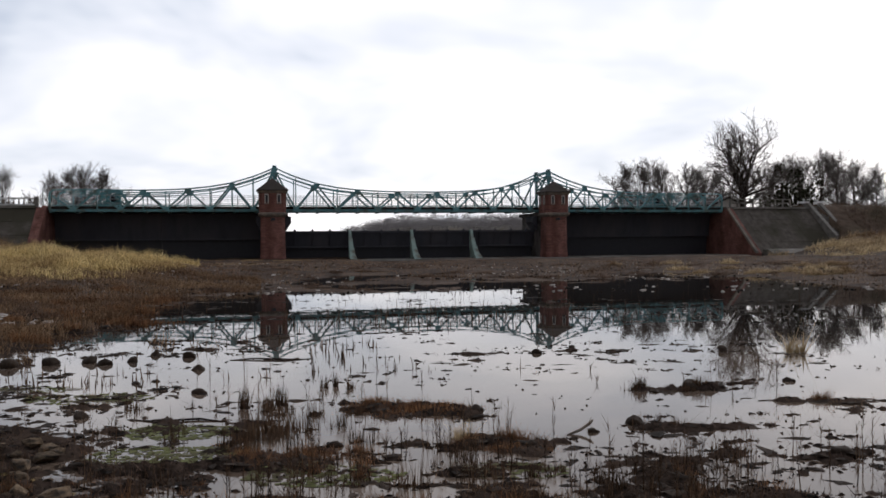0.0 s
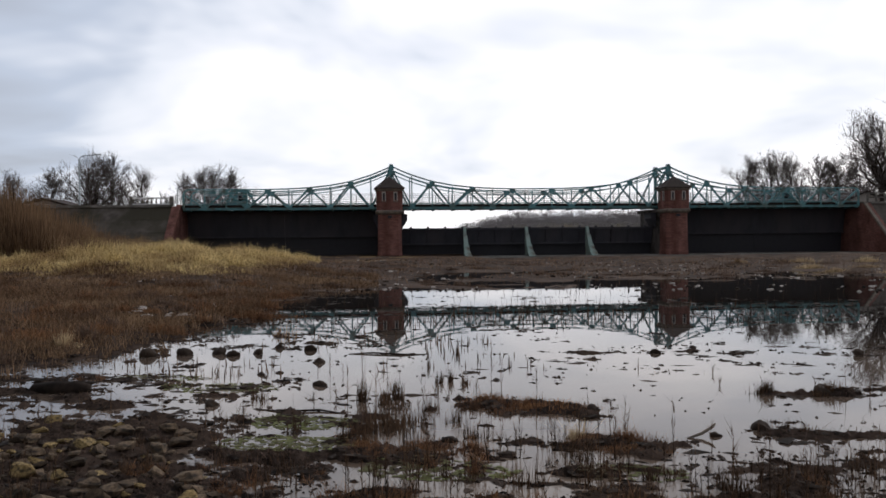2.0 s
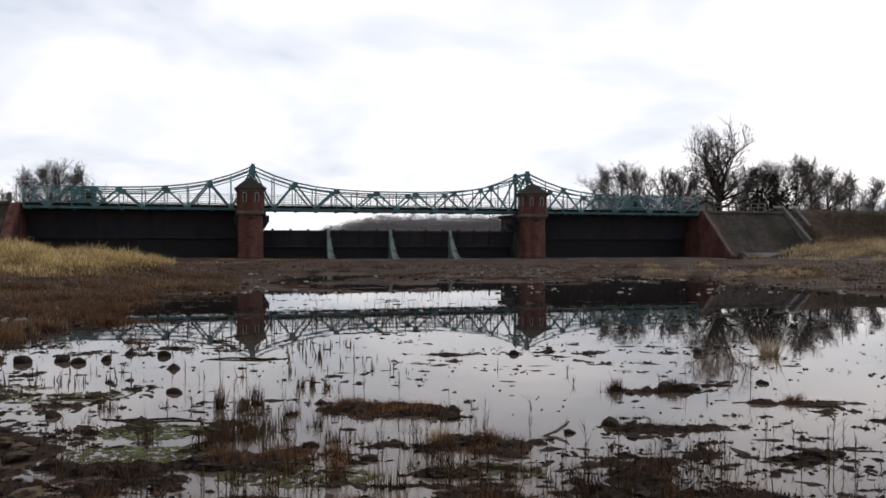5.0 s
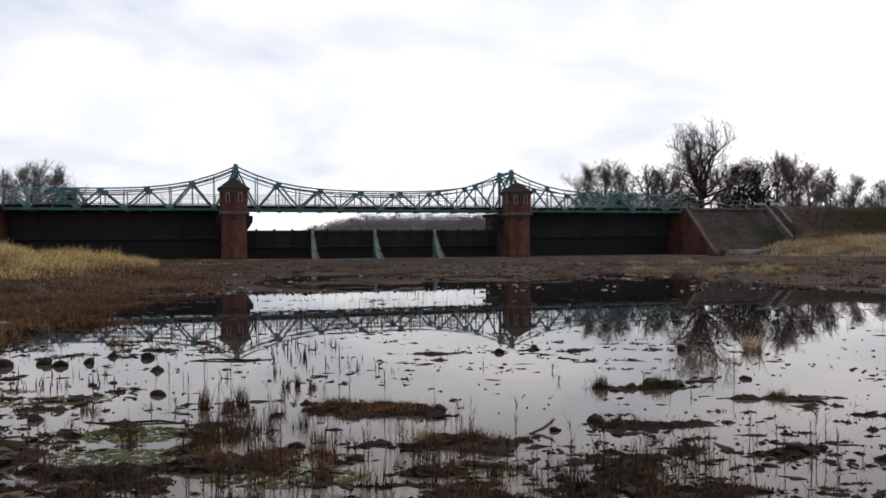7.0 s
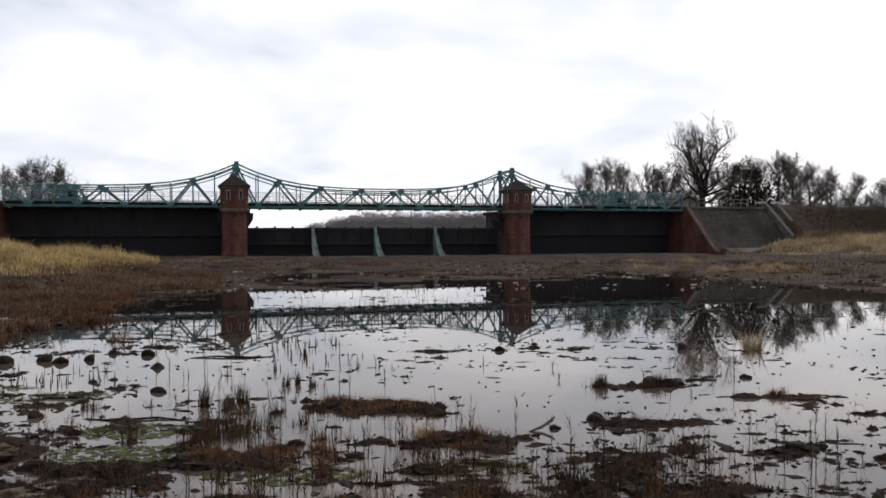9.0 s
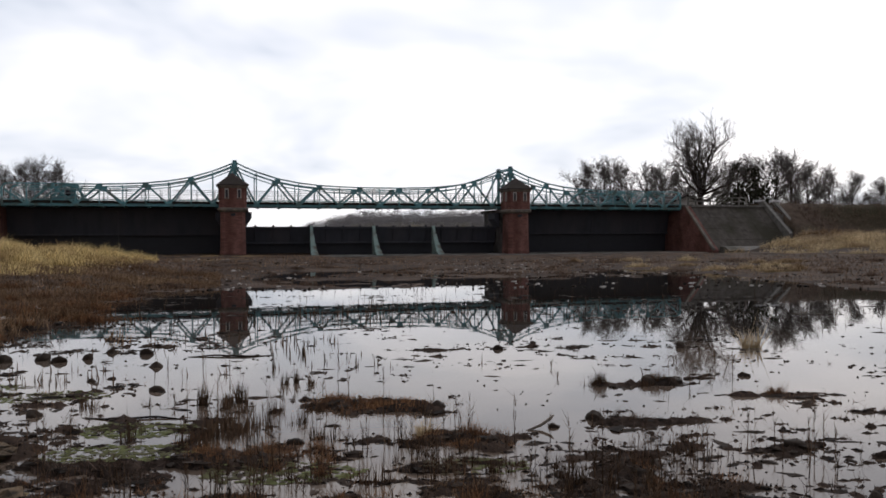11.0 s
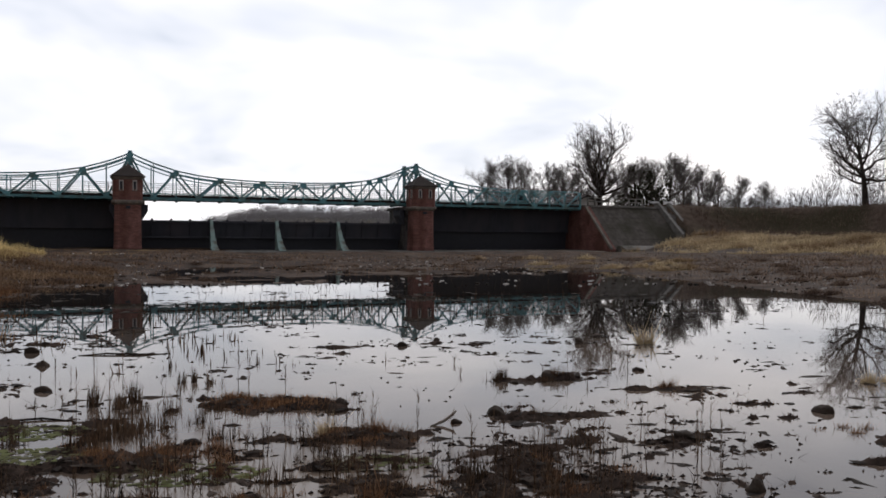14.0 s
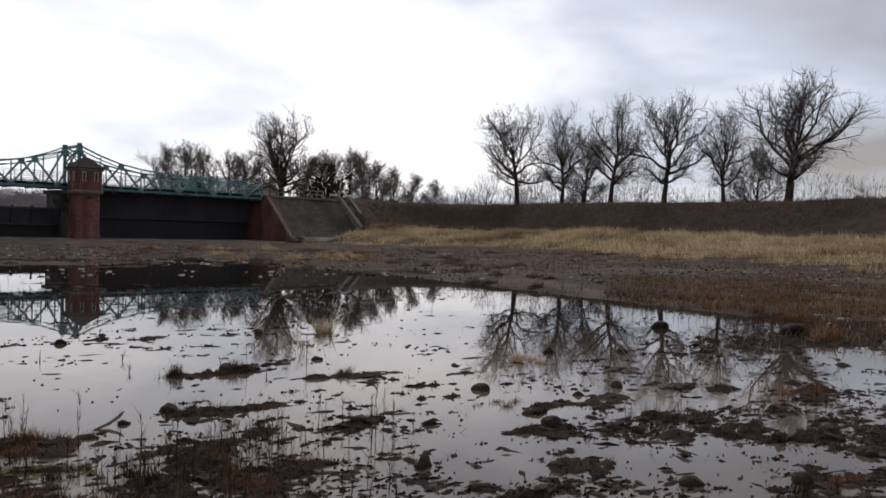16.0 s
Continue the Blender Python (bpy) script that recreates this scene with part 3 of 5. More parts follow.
def build_bridge():
    root = thing("weir_bridge", WEIR, "teal painted steel truss service bridge over the weir", "bridge")
    tops = [END_L + (APEX_L - END_L) / 5 * i for i in range(5)] + [APEX_L + (APEX_R - APEX_L) / 7 * i for i in range(7)] + \
           [APEX_R + (END_R - APEX_R) / 5 * i for i in range(6)]
    for v in (0.0, WIDE):
        s = Shape()
        us = np.linspace(END_L + 0.5, END_R - 0.5, 150)
        for a, b in zip(us, us[1:]):
            s.bar((a, v, chord(a)), (b + 0.02, v, chord(b)), 0.20, 0.11)
        for e, k in ((END_L, 1), (END_R, -1)):
            arc = [(e + k * (0.5 - 0.5 * math.sin(t)), v, chord(e) - 0.5 + 0.5 * math.cos(t)) for t in np.linspace(0, math.pi / 2, 6)]
            for a, b in zip(arc, arc[1:]):
                s.bar(a, b, 0.20, 0.13)
            s.bar((e, v, chord(e) - 0.48), (e, v, DECK_Z + 0.1), 0.16)
        part("top_chord", s, TEAL, root)
        s = Shape()
        us = np.linspace(END_L + 1.4, END_R - 1.4, 150)
        for a, b in zip(us, us[1:]):
            s.bar((a, v, chord(a) - 0.36), (b + 0.02, v, chord(b) - 0.36), 0.14, 0.08)
        part("second_chord", s, TEAL, root)
        s = Shape()
        s.box((END_L, v - 0.11, DECK_Z), (END_R, v + 0.11, DECK_Z + 0.06))
        s.box((END_L, v - 0.03, DECK_Z + 0.06), (END_R, v + 0.03, DECK_Z + 0.18))
        s.box((END_L, v - 0.10, DECK_Z + 0.15), (END_R, v + 0.10, DECK_Z + 0.20))
        part("kerb_angle", Shape().box((END_L, v - 0.05, DECK_Z + 0.48), (END_R, v + 0.05, DECK_Z + 0.56)), TEAL, root)
        part("bottom_chord", s, TEAL, root)
        for i, (a, b) in enumerate(zip(tops, tops[1:])):
            m = (a + b) / 2
            for p, q in (((a, v, chord(a) - 0.1), (m, v, DECK_Z + 0.13)), ((m, v, DECK_Z + 0.13), (b, v, chord(b) - 0.1))):
                if p[0] == END_L:
                    p = (END_L + 0.2, v, chord(a) - 0.5)
                part("diagonal", Shape().bar(p, q, 0.13, 0.15), TEAL, root)
            part("vertical", Shape().bar((m, v, DECK_Z + 0.1), (m, v, chord(m) - 0.1), 0.09), TEAL, root)
            if i and a not in (APEX_L, APEX_R):
                part("vertical", Shape().bar((a, v, DECK_Z + 0.1), (a, v, chord(a) - 0.1), 0.08), TEAL, root)
            g = Shape().prism([(m - 0.30, DECK_Z + 0.02), (m + 0.30, DECK_Z + 0.02), (m + 0.22, DECK_Z + 0.34), (m + 0.08, DECK_Z + 0.46), (m - 0.08, DECK_Z + 0.46), (m - 0.22, DECK_Z + 0.34)], 1, v - 0.085, v + 0.085)
            part("gusset_plate", g, TEAL, root)
            if i:
                z = chord(a)
                g = Shape().prism([(a - 0.28, z - 0.05), (a - 0.17, z - 0.46), (a + 0.17, z - 0.46), (a + 0.28, z - 0.05), (a, z + 0.05)], 1, v - 0.075, v + 0.075)
                part("gusset_plate", g, TEAL, root)
        for u in (APEX_L, APEX_R):
            s = Shape().prism([(u - 0.24, 8.30), (u - 0.20, 7.62), (u, 7.35), (u + 0.20, 7.62), (u + 0.24, 8.30), (u + 0.16, 8.60), (u - 0.16, 8.60)], 1, v - 0.12, v + 0.12)
            part("saddle_plate", s, TEAL, root)
            part("saddle_cap", Shape().box((u - 0.16, v - 0.16, 8.58), (u + 0.16, v + 0.16, 8.64)), TEAL, root)
            part("pylon_leg", Shape().bar((u, v, DECK_Z + 0.1), (u, v, 7.7), 0.24), TEAL, root)
    # braces between the two trusses
    for u in (APEX_L, APEX_R):
        for z0, z1 in ((6.9, 8.3), (8.3, 6.9)):
            part("sway_brace", Shape().bar((u, 0.1, z0), (u, WIDE - 0.1, z1), 0.10), TEAL, root)
        part("portal_beam", Shape().bar((u, 0.1, 8.35), (u, WIDE - 0.1, 8.35), 0.2, 0.24), TEAL, root)
        part("portal_beam", Shape().bar((u, 0.1, 6.85), (u, WIDE - 0.1, 6.85), 0.16, 0.18), TEAL, root)
    part("deck", Shape().box((END_L - 0.3, 0.13, DECK_Z + 0.24), (END_R + 0.3, WIDE - 0.13, DECK_Z + 0.46)), DECK_DARK, root, "dark timber walkway deck")
    n = 34
    for i in range(n + 1):
        u = END_L + (END_R - END_L) * i / n
        part("cross_beam", Shape().box((u - 0.07, 0.12, DECK_Z - 0.10), (u + 0.07, WIDE - 0.12, DECK_Z + 0.235)), TEAL, root)
    for v in (0.24, WIDE - 0.24):
        for z in (5.25, 5.58, 5.92):
            part("hand_rail", Shape().bar((END_L + 0.1, v, z), (END_R - 0.1, v, z), 0.045), RAIL_GREY, root)
        for i in range(43):
            u = END_L + 0.2 + (END_R - END_L - 0.4) * i / 42
            part("rail_post", Shape().box((u - 0.025, v - 0.025, DECK_Z + 0.46), (u + 0.025, v + 0.025, 5.92)), RAIL_GREY, root)


def build_tower(u, label):
    m = WEIR @ Matrix.Translation((u, -1.55, 0))
    root = thing("gate_tower", m, label, "tower", "brick towers of the weir")

    def ring(half, cut, z):
        h, c = half, half - cut
        return [(-c, -h, z), (c, -h, z), (h, -c, z), (h, c, z), (c, h, z), (-c, h, z), (-h, c, z), (-h, -c, z)]

    def stack(*levels):
        s = Shape()
        for half, cut, z in levels:
            s.v += ring(half, cut, z)
        n = len(levels)
        s.f = [tuple(range(8))[::-1], tuple(range(8 * n - 8, 8 * n))]
        for i in range(n - 1):
            s.f += [(8 * i + j, 8 * i + (j + 1) % 8, 8 * i + 8 + (j + 1) % 8, 8 * i + 8 + j) for j in range(8)]
        return s

    part("plinth", stack((1.10, 0.31, -0.5), (1.095, 0.31, 0.45), (1.066, 0.30, 0.62)), BRICK, root, "stained brick plinth")
    part("shaft", stack((1.065, 0.30, 0.60), (1.02, 0.28, 4.02)), BRICK, root)
    part("string_course", stack((1.06, 0.28, 3.94), (1.24, 0.26, 4.10), (1.26, 0.26, 4.26), (1.17, 0.24, 4.33)), STONE_TRIM, root)
    part("watch_room", stack((1.14, 0.22, 4.33), (1.14, 0.22, 6.12)), BRICK, root)
    part("cornice", stack((1.17, 0.22, 6.02), (1.25, 0.20, 6.16), (1.28, 0.20, 6.24)), STONE_TRIM, root)
    part("roof", stack((1.34, 0.14, 6.245), (1.36, 0.14, 6.30), (0.92, 0.12, 6.66), (0.45, 0.08, 7.06), (0.05, 0.01, 7.36)), ROOF, root, "steep hipped slate roof")
    part("finial", Shape().tube([(0, 0, 7.3), (0, 0, 7.44), (0, 0, 7.5), (0, 0, 7.56)], [0.04, 0.05, 0.07, 0.01], 6), RAIL_GREY, root)
    for side in range(4):
        rot = Matrix.Rotation(side * math.pi / 2, 4, "Z")
        for wu in (-0.52, 0.52):
            w = Shape().box((wu - 0.10, -1.155, 5.22), (wu + 0.10, -1.11, 5.86))
            o = part("window", w, BLACK, root, "narrow dark window slit")
            o.matrix_local = rot
            f = Shape()
            f.box((wu - 0.17, -1.19, 5.15), (wu - 0.10, -1.12, 5.90)).box((wu + 0.10, -1.19, 5.15), (wu + 0.17, -1.12, 5.90))
            f.box((wu - 0.17, -1.19, 5.86), (wu + 0.17, -1.12, 5.96))
            part("window_surround", f, PLASTER, o)
            part("window_sill", Shape().box((wu - 0.20, -1.22, 5.08), (wu + 0.20, -1.12, 5.15)), STONE_TRIM, o)
    part("outlet_hood", Shape().box((-0.18, -1.18, 3.62), (0.18, -1.00, 3.85)), BLACK, root)


def build_piers():
    for u in (APEX_L - 0.1, APEX_R - 0.1):
        root = thing("weir_pier", WEIR @ Matrix.Translation((u, 0, 0)), "dark stained brick pier carrying the bridge", "pier", "piers of the weir")
        part("pier_body", Shape().box((-1.0, -0.9, -0.6), (1.0, 4.6, 4.05)), PIER_WALL, root)
        part("pier_cap", Shape().box((-1.25, -0.35, 4.05), (1.25, 4.8, 4.38)), PIER_WALL, root)
        for k in (-1, 1):
            part("corbel", Shape().prism([(k * 1.05, 2.7), (k * 1.55, 3.5), (k * 1.55, 4.05), (k * 1.05, 4.05)], 1, 0.1, 1.9), DARK_STEEL, root)


def build_gate(name, u0, u1, top, bays, label, back=0.0):
    root = thing(name, WEIR @ Matrix.Translation((0, back, 0)), label, "weir gate", "gates of the weir")
    mid = top * 0.47
    for i in range(bays):
        a, b = u0 + (u1 - u0) * i / bays + 0.01, u0 + (u1 - u0) * (i + 1) / bays - 0.01
        part("upper_plate", Shape().prism([(0.9, top), (1.1, top), (1.45, mid), (1.25, mid)], 0, a, b), DARK_STEEL, root)
        # lower plates are near-black, darker than the upper ones
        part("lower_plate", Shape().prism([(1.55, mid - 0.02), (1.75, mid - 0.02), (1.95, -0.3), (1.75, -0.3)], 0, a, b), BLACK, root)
    # sheet added behind the plates so that no sky shows through gaps
    part("backing_plate", Shape().box((u0, 2.0, -0.4), (u1, 2.08, 4.72 if top > 4 else top - 0.03)), BLACK, root)
    part("waling", Shape().box((u0, 1.12, mid - 0.10), (u1, 1.40, mid + 0.06)), DARK_STEEL, root)
    part("top_beam", Shape().box((u0, 0.78, top - 0.16), (u1, 1.0, top + 0.02)), DARK_STEEL, root)
    if top > 4:
        return
    n = int((u1 - u0) / 1.56)
    for i in range(n):
        u = u0 + (u1 - u0) * (i + 0.5) / n
        part("rib", Shape().prism([(0.74, top - 0.17), (0.89, top - 0.17), (1.24, mid + 0.06), (1.06, mid + 0.06)], 0, u - 0.03, u + 0.03), DARK_STEEL, root)
        part("lifting_lug", Shape().prism([(u - 0.12, top + 0.02), (u + 0.12, top + 0.02), (u + 0.06, top + 0.17), (u - 0.06, top + 0.17)], 1, 0.80, 0.98), DARK_STEEL, root)


def build_strut(u, label):
    root = thing("gate_buttress", WEIR @ Matrix.Translation((u, 0, 0)), label, "buttress", "buttresses of the middle gate")
    prof = [(0.72, -0.3), (0.72, 2.80), (0.40, 2.80), (-0.05, 2.0), (-0.75, 1.15), (-1.5, 0.5), (-2.5, 0.02), (-2.5, -0.3)]
    part("web", Shape().prism(prof, 0, -0.09, 0.09), TEAL_OLD, root)
    edge = prof[2:7]
    s = Shape()
    for k, ((v0, z0), (v1, z1)) in enumerate(zip(edge, edge[1:])):
        s.bar((0, v0, z0), (0, v1, z1), 0.26 + 0.12 * k, 0.08)
    part("flange", s, TEAL_OLD, root)
    part("foot", Shape().box((-0.30, -2.75, -0.3), (0.30, -1.9, 0.10)), CONCRETE, root)


def build_abutment(end, out, reach, label):
    """end: where the bridge ends; out: +1 or -1, away from the river; reach: length of the paved slope."""
    root = thing("abutment", WEIR, label, "abutment", "abutments of the weir")
    a = end + out * 0.2
    lo = lambda p, q: (min(p, q), max(p, q))
    top = 4.85
    prof = [(-5.3, -0.8), (-5.3, 0.30), (-0.5, top), (9, top), (9, -0.8)]
    part("brick_face", Shape().prism(prof, 0, *lo(a, a + out * 0.7)), BRICK, root, "red brick abutment face")
    cop = [(-5.45, 0.28), (-5.42, 0.50), (-0.55, top + 0.14), (9, top + 0.14), (9, top + 0.004), (-0.5, top + 0.004), (-5.3, 0.304)]
    part("coping", Shape().prism(cop, 0, *lo(a - out * 0.04, a + out * 0.26)), STONE_TRIM if out > 0 else BRICK, root)
    # the stone-paved slope, in panels with open joints
    p2 = [(-5.2, -0.8), (-5.2, 0.16), (-0.55, top - 0.1), (9, top - 0.1), (9, -0.8)]
    part("slope_core", Shape().prism(p2, 0, *lo(a + out * 0.7, a + out * reach)), PAVING, root)
    n, rows = int(reach / 1.5), 4
    rnd = random.Random(7)
    for i in range(n):
        for j in range(rows):
            f0, f1 = j / rows + 0.0015, (j + 1) / rows - 0.0015
            va, za = -5.2 + 4.65 * f0, 0.16 + (top - 0.26) * f0
            vb, zb = -5.2 + 4.65 * f1, 0.16 + (top - 0.26) * f1
            d = 0.03 + rnd.random() * 0.02
            u0 = a + out * (0.71 + (reach - 0.8) * i / n)
            u1 = a + out * (0.70 + (reach - 0.8) * (i + 1) / n)
            part("paving_slab", Shape().prism([(va, za), (va - d * 0.7, za + d * 0.7), (vb - d * 0.7, zb + d * 0.7), (vb, zb)], 0, *lo(u0, u1)), PAVING, root)
    part("toe_beam", Shape().prism([(-6.6, -0.8), (-6.6, 0.28), (-5.9, 0.62), (-5.1, 0.66), (-5.1, -0.8)], 0, *lo(a + out * 1.0, a + out * reach * 0.86)), CONCRETE, root)
    part("crest_kerb", Shape().box((lo(a + out * 0.7, a + out * reach)[0], -0.75, top - 0.08), (lo(a + out * 0.7, a + out * reach)[1], -0.2, top + 0.14)), CONCRETE, root)


def build_winch(u):
    """A lattice-sided housing of the gate's winch on the walkway."""
    root = thing("gate_winch", WEIR @ Matrix.Translation((u, WIDE / 2, DECK_Z + 0.46)), "teal steel winch frame standing on the walkway", "winch", "gate winches")
    for v in (-0.42, 0.42):
        for k in (-1, 1):
            part("leg", Shape().bar((k * 1.45, v, 0.0), (k * 0.55, v, 1.42), 0.14), TEAL, root)
            part("brace", Shape().bar((k * 1.2, v, 0.1), (-k * 0.5, v, 1.3), 0.10), TEAL, root)
        part("head_beam", Shape().bar((-0.75, v, 1.42), (0.75, v, 1.42), 0.16, 0.18), TEAL, root)
        part("sole_beam", Shape().bar((-1.6, v, 0.07), (1.6, v, 0.07), 0.14), TEAL, root)
    part("gear_case", Shape().prism([(-0.75, 0.1), (0.75, 0.1), (0.55, 0.9), (0.25, 1.15), (-0.25, 1.15), (-0.55, 0.9)], 1, -0.26, 0.26), TEAL, root)
    part("drum", Shape().tube([(0, -0.55, 0.75), (0, -0.3, 0.75), (0, 0.3, 0.75), (0, 0.55, 0.75)], [0.16, 0.3, 0.3, 0.16], 12), DARK_STEEL, root)


build_bridge()
build_winch(-11.2)
build_winch(41.5)
build_tower(APEX_L - 0.25, "red brick gate tower with slate roof beside the gate")
build_tower(APEX_R - 0.1, "red brick gate tower with slate roof beside the gate")
build_piers()
build_gate("side_gate", END_L - 0.19, APEX_L - 1.11, 4.42, 2, "tall dark tarred steel side gate, closed", 1.5)
build_gate("side_gate", APEX_R + 0.91, END_R + 0.19, 4.42, 2, "tall dark tarred steel side gate, closed", 1.5)
build_gate("middle_gate", APEX_L + 1.0, APEX_R - 1.2, 2.72, 4, "low dark steel middle gate, closed, lugs on top")
for u in (9.4, 15.25, 21.1):
    build_strut(u, "slanting pale green steel buttress of the gate")
thing("apron", WEIR, "wet concrete apron below the weir gates", "apron", kind="structure", shape=Shape().prism([(-3.3, -0.6), (-3.3, 0.02), (-3.1, 0.10), (2.2, 0.12), (2.2, -0.6)], 0, END_L + 0.2, END_R + 0.2), mat=CONCRETE)
build_abutment(END_R, 1, 10.4, "brick and stone abutment with a mossy paved slope")
build_abutment(END_L, -1, 16.0, "brick and stone abutment with a mossy paved slope")


def build_stair():
    root = thing("stair", WEIR @ Matrix.Translation((59.0, 0, 0)), "narrow concrete stair up the dike, white cheek caps", "stair")
    n = 20
    for i in range(n):
        f = i / n
        v, z = -4.3 + 4.0 * f, 1.75 + 3.35 * f
        part("step", Shape().box((-0.55, v, z - 0.6), (0.55, v + 0.24, z + 0.17)), CONCRETE, root)
    for k in (-1, 1):
        part("cheek", Shape().prism([(-4.6, 0.6), (-4.6, 1.85), (-0.4, 5.36), (0.2, 5.36), (0.2, 0.6)], 0, *sorted((k * 0.56, k * 0.86))), CONCRETE, root)
        part("cap", Shape().prism([(-4.65, 1.84), (-4.65, 1.96), (-0.4, 5.48), (-0.4, 5.365)], 0, *sorted((k * 0.52, k * 0.92))), CONCRETE, root)
        part("newel", Shape().box((k * 0.95 - 0.55, -0.39, 5.40), (k * 0.95 + 0.38, 0.1, 5.60)), WHITE, root, "white painted cap stone")


def build_balustrade():
    root = thing("balustrade", WEIR @ Matrix.Translation((0, -0.4, 4.99)), "pale concrete balustrade along the dike road", "balustrade")
    a, b = -20.4, -16.9
    part("top_rail", Shape().box((a, -0.13, 0.54), (b, 0.13, 0.66)), WHITE, root)
    part("bottom_rail", Shape().box((a, -0.10, 0.0), (b, 0.10, 0.12)), WHITE, root)
    n = 9
    for i in range(n):
        u = a + (b - a) * (i + 0.5) / n
        part("baluster", Shape().tube([(u, 0, 0.12), (u, 0, 0.24), (u, 0, 0.42), (u, 0, 0.54)], [0.06, 0.09, 0.05, 0.07], 6), STONE_TRIM, root)
    for u in (a, b):
        part("end_post", Shape().box((u - 0.13, -0.16, -0.1), (u + 0.13, 0.16, 0.74)), CONCRETE, root)
    root = thing("crest_fence", WEIR @ Matrix.Translation((0, -0.4, 4.99)), "pale post and rail fence beside the bridge end", "fence")
    for i in range(9):
        u = 48.8 + i * 0.9
        part("post", Shape().box((u - 0.07, -0.07, -0.1), (u + 0.07, 0.07, 0.85)), CONCRETE, root)
    for z in (0.4, 0.8):
        part("rail", Shape().box((48.7, -0.04, z - 0.05), (56.1, 0.04, z + 0.05)), CONCRETE, root)


def build_lamp(u, v, base, high):
    root = thing("street_lamp", WEIR @ Matrix.Translation((u, v, base)), "tall grey street lamp with a curved arm", "lamp", "street lamps")
    part("pole", Shape().tube([(0, 0, -0.3), (0, 0, high * 0.5), (0, 0, high * 0.92)], [0.10, 0.08, 0.06], 8), RAIL_GREY, root)
    pts = [(0.0, 0, high * 0.92), (0.15, 0, high * 0.965), (0.55, 0, high * 0.99), (1.5, 0, high)]
    part("arm", Shape().tube(pts, [0.06, 0.05, 0.045, 0.04], 6), RAIL_GREY, root)
    part("lamp_head", Shape().prism([(1.4, high - 0.02), (1.5, high + 0.10), (2.1, high + 0.12), (2.2, high + 0.02)], 1, -0.12, 0.12), RAIL_GREY, root)


def build_house(u, v, base, wide, deep, eave, ridge, label):
    root = thing("house", WEIR @ Matrix.Translation((u, v, base)), label, "house", "low houses behind the dike")
    part("wall", Shape().prism([(-wide / 2, -1), (wide / 2, -1), (wide / 2, eave), (0, ridge - 0.1), (-wide / 2, eave)], 1, -deep / 2, deep / 2), PLASTER, root)
    s = Shape().prism([(-wide / 2 - 0.4, eave - 0.25), (0, ridge), (wide / 2 + 0.4, eave - 0.25), (wide / 2 + 0.4, eave - 0.05), (0, ridge + 0.2), (-wide / 2 - 0.4, eave - 0.05)], 1, -deep / 2 - 0.4, deep / 2 + 0.4)
    part("roof", s, ROOF, root)


build_stair()
build_balustrade()
build_lamp(-28.0, 9.0, 4.8, 5.6)
build_lamp(-26.0, 42.0, 4.0, 5.6)
build_house(52.5, 7.0, 4.75, 3.2, 3.0, 0.9, 1.5, "small hut with a dark low roof near the bridge end")
build_house(-33.0, 16.0, 3.6, 8.0, 6.0, 1.6, 2.6, "low house with a dark roof behind the dike")


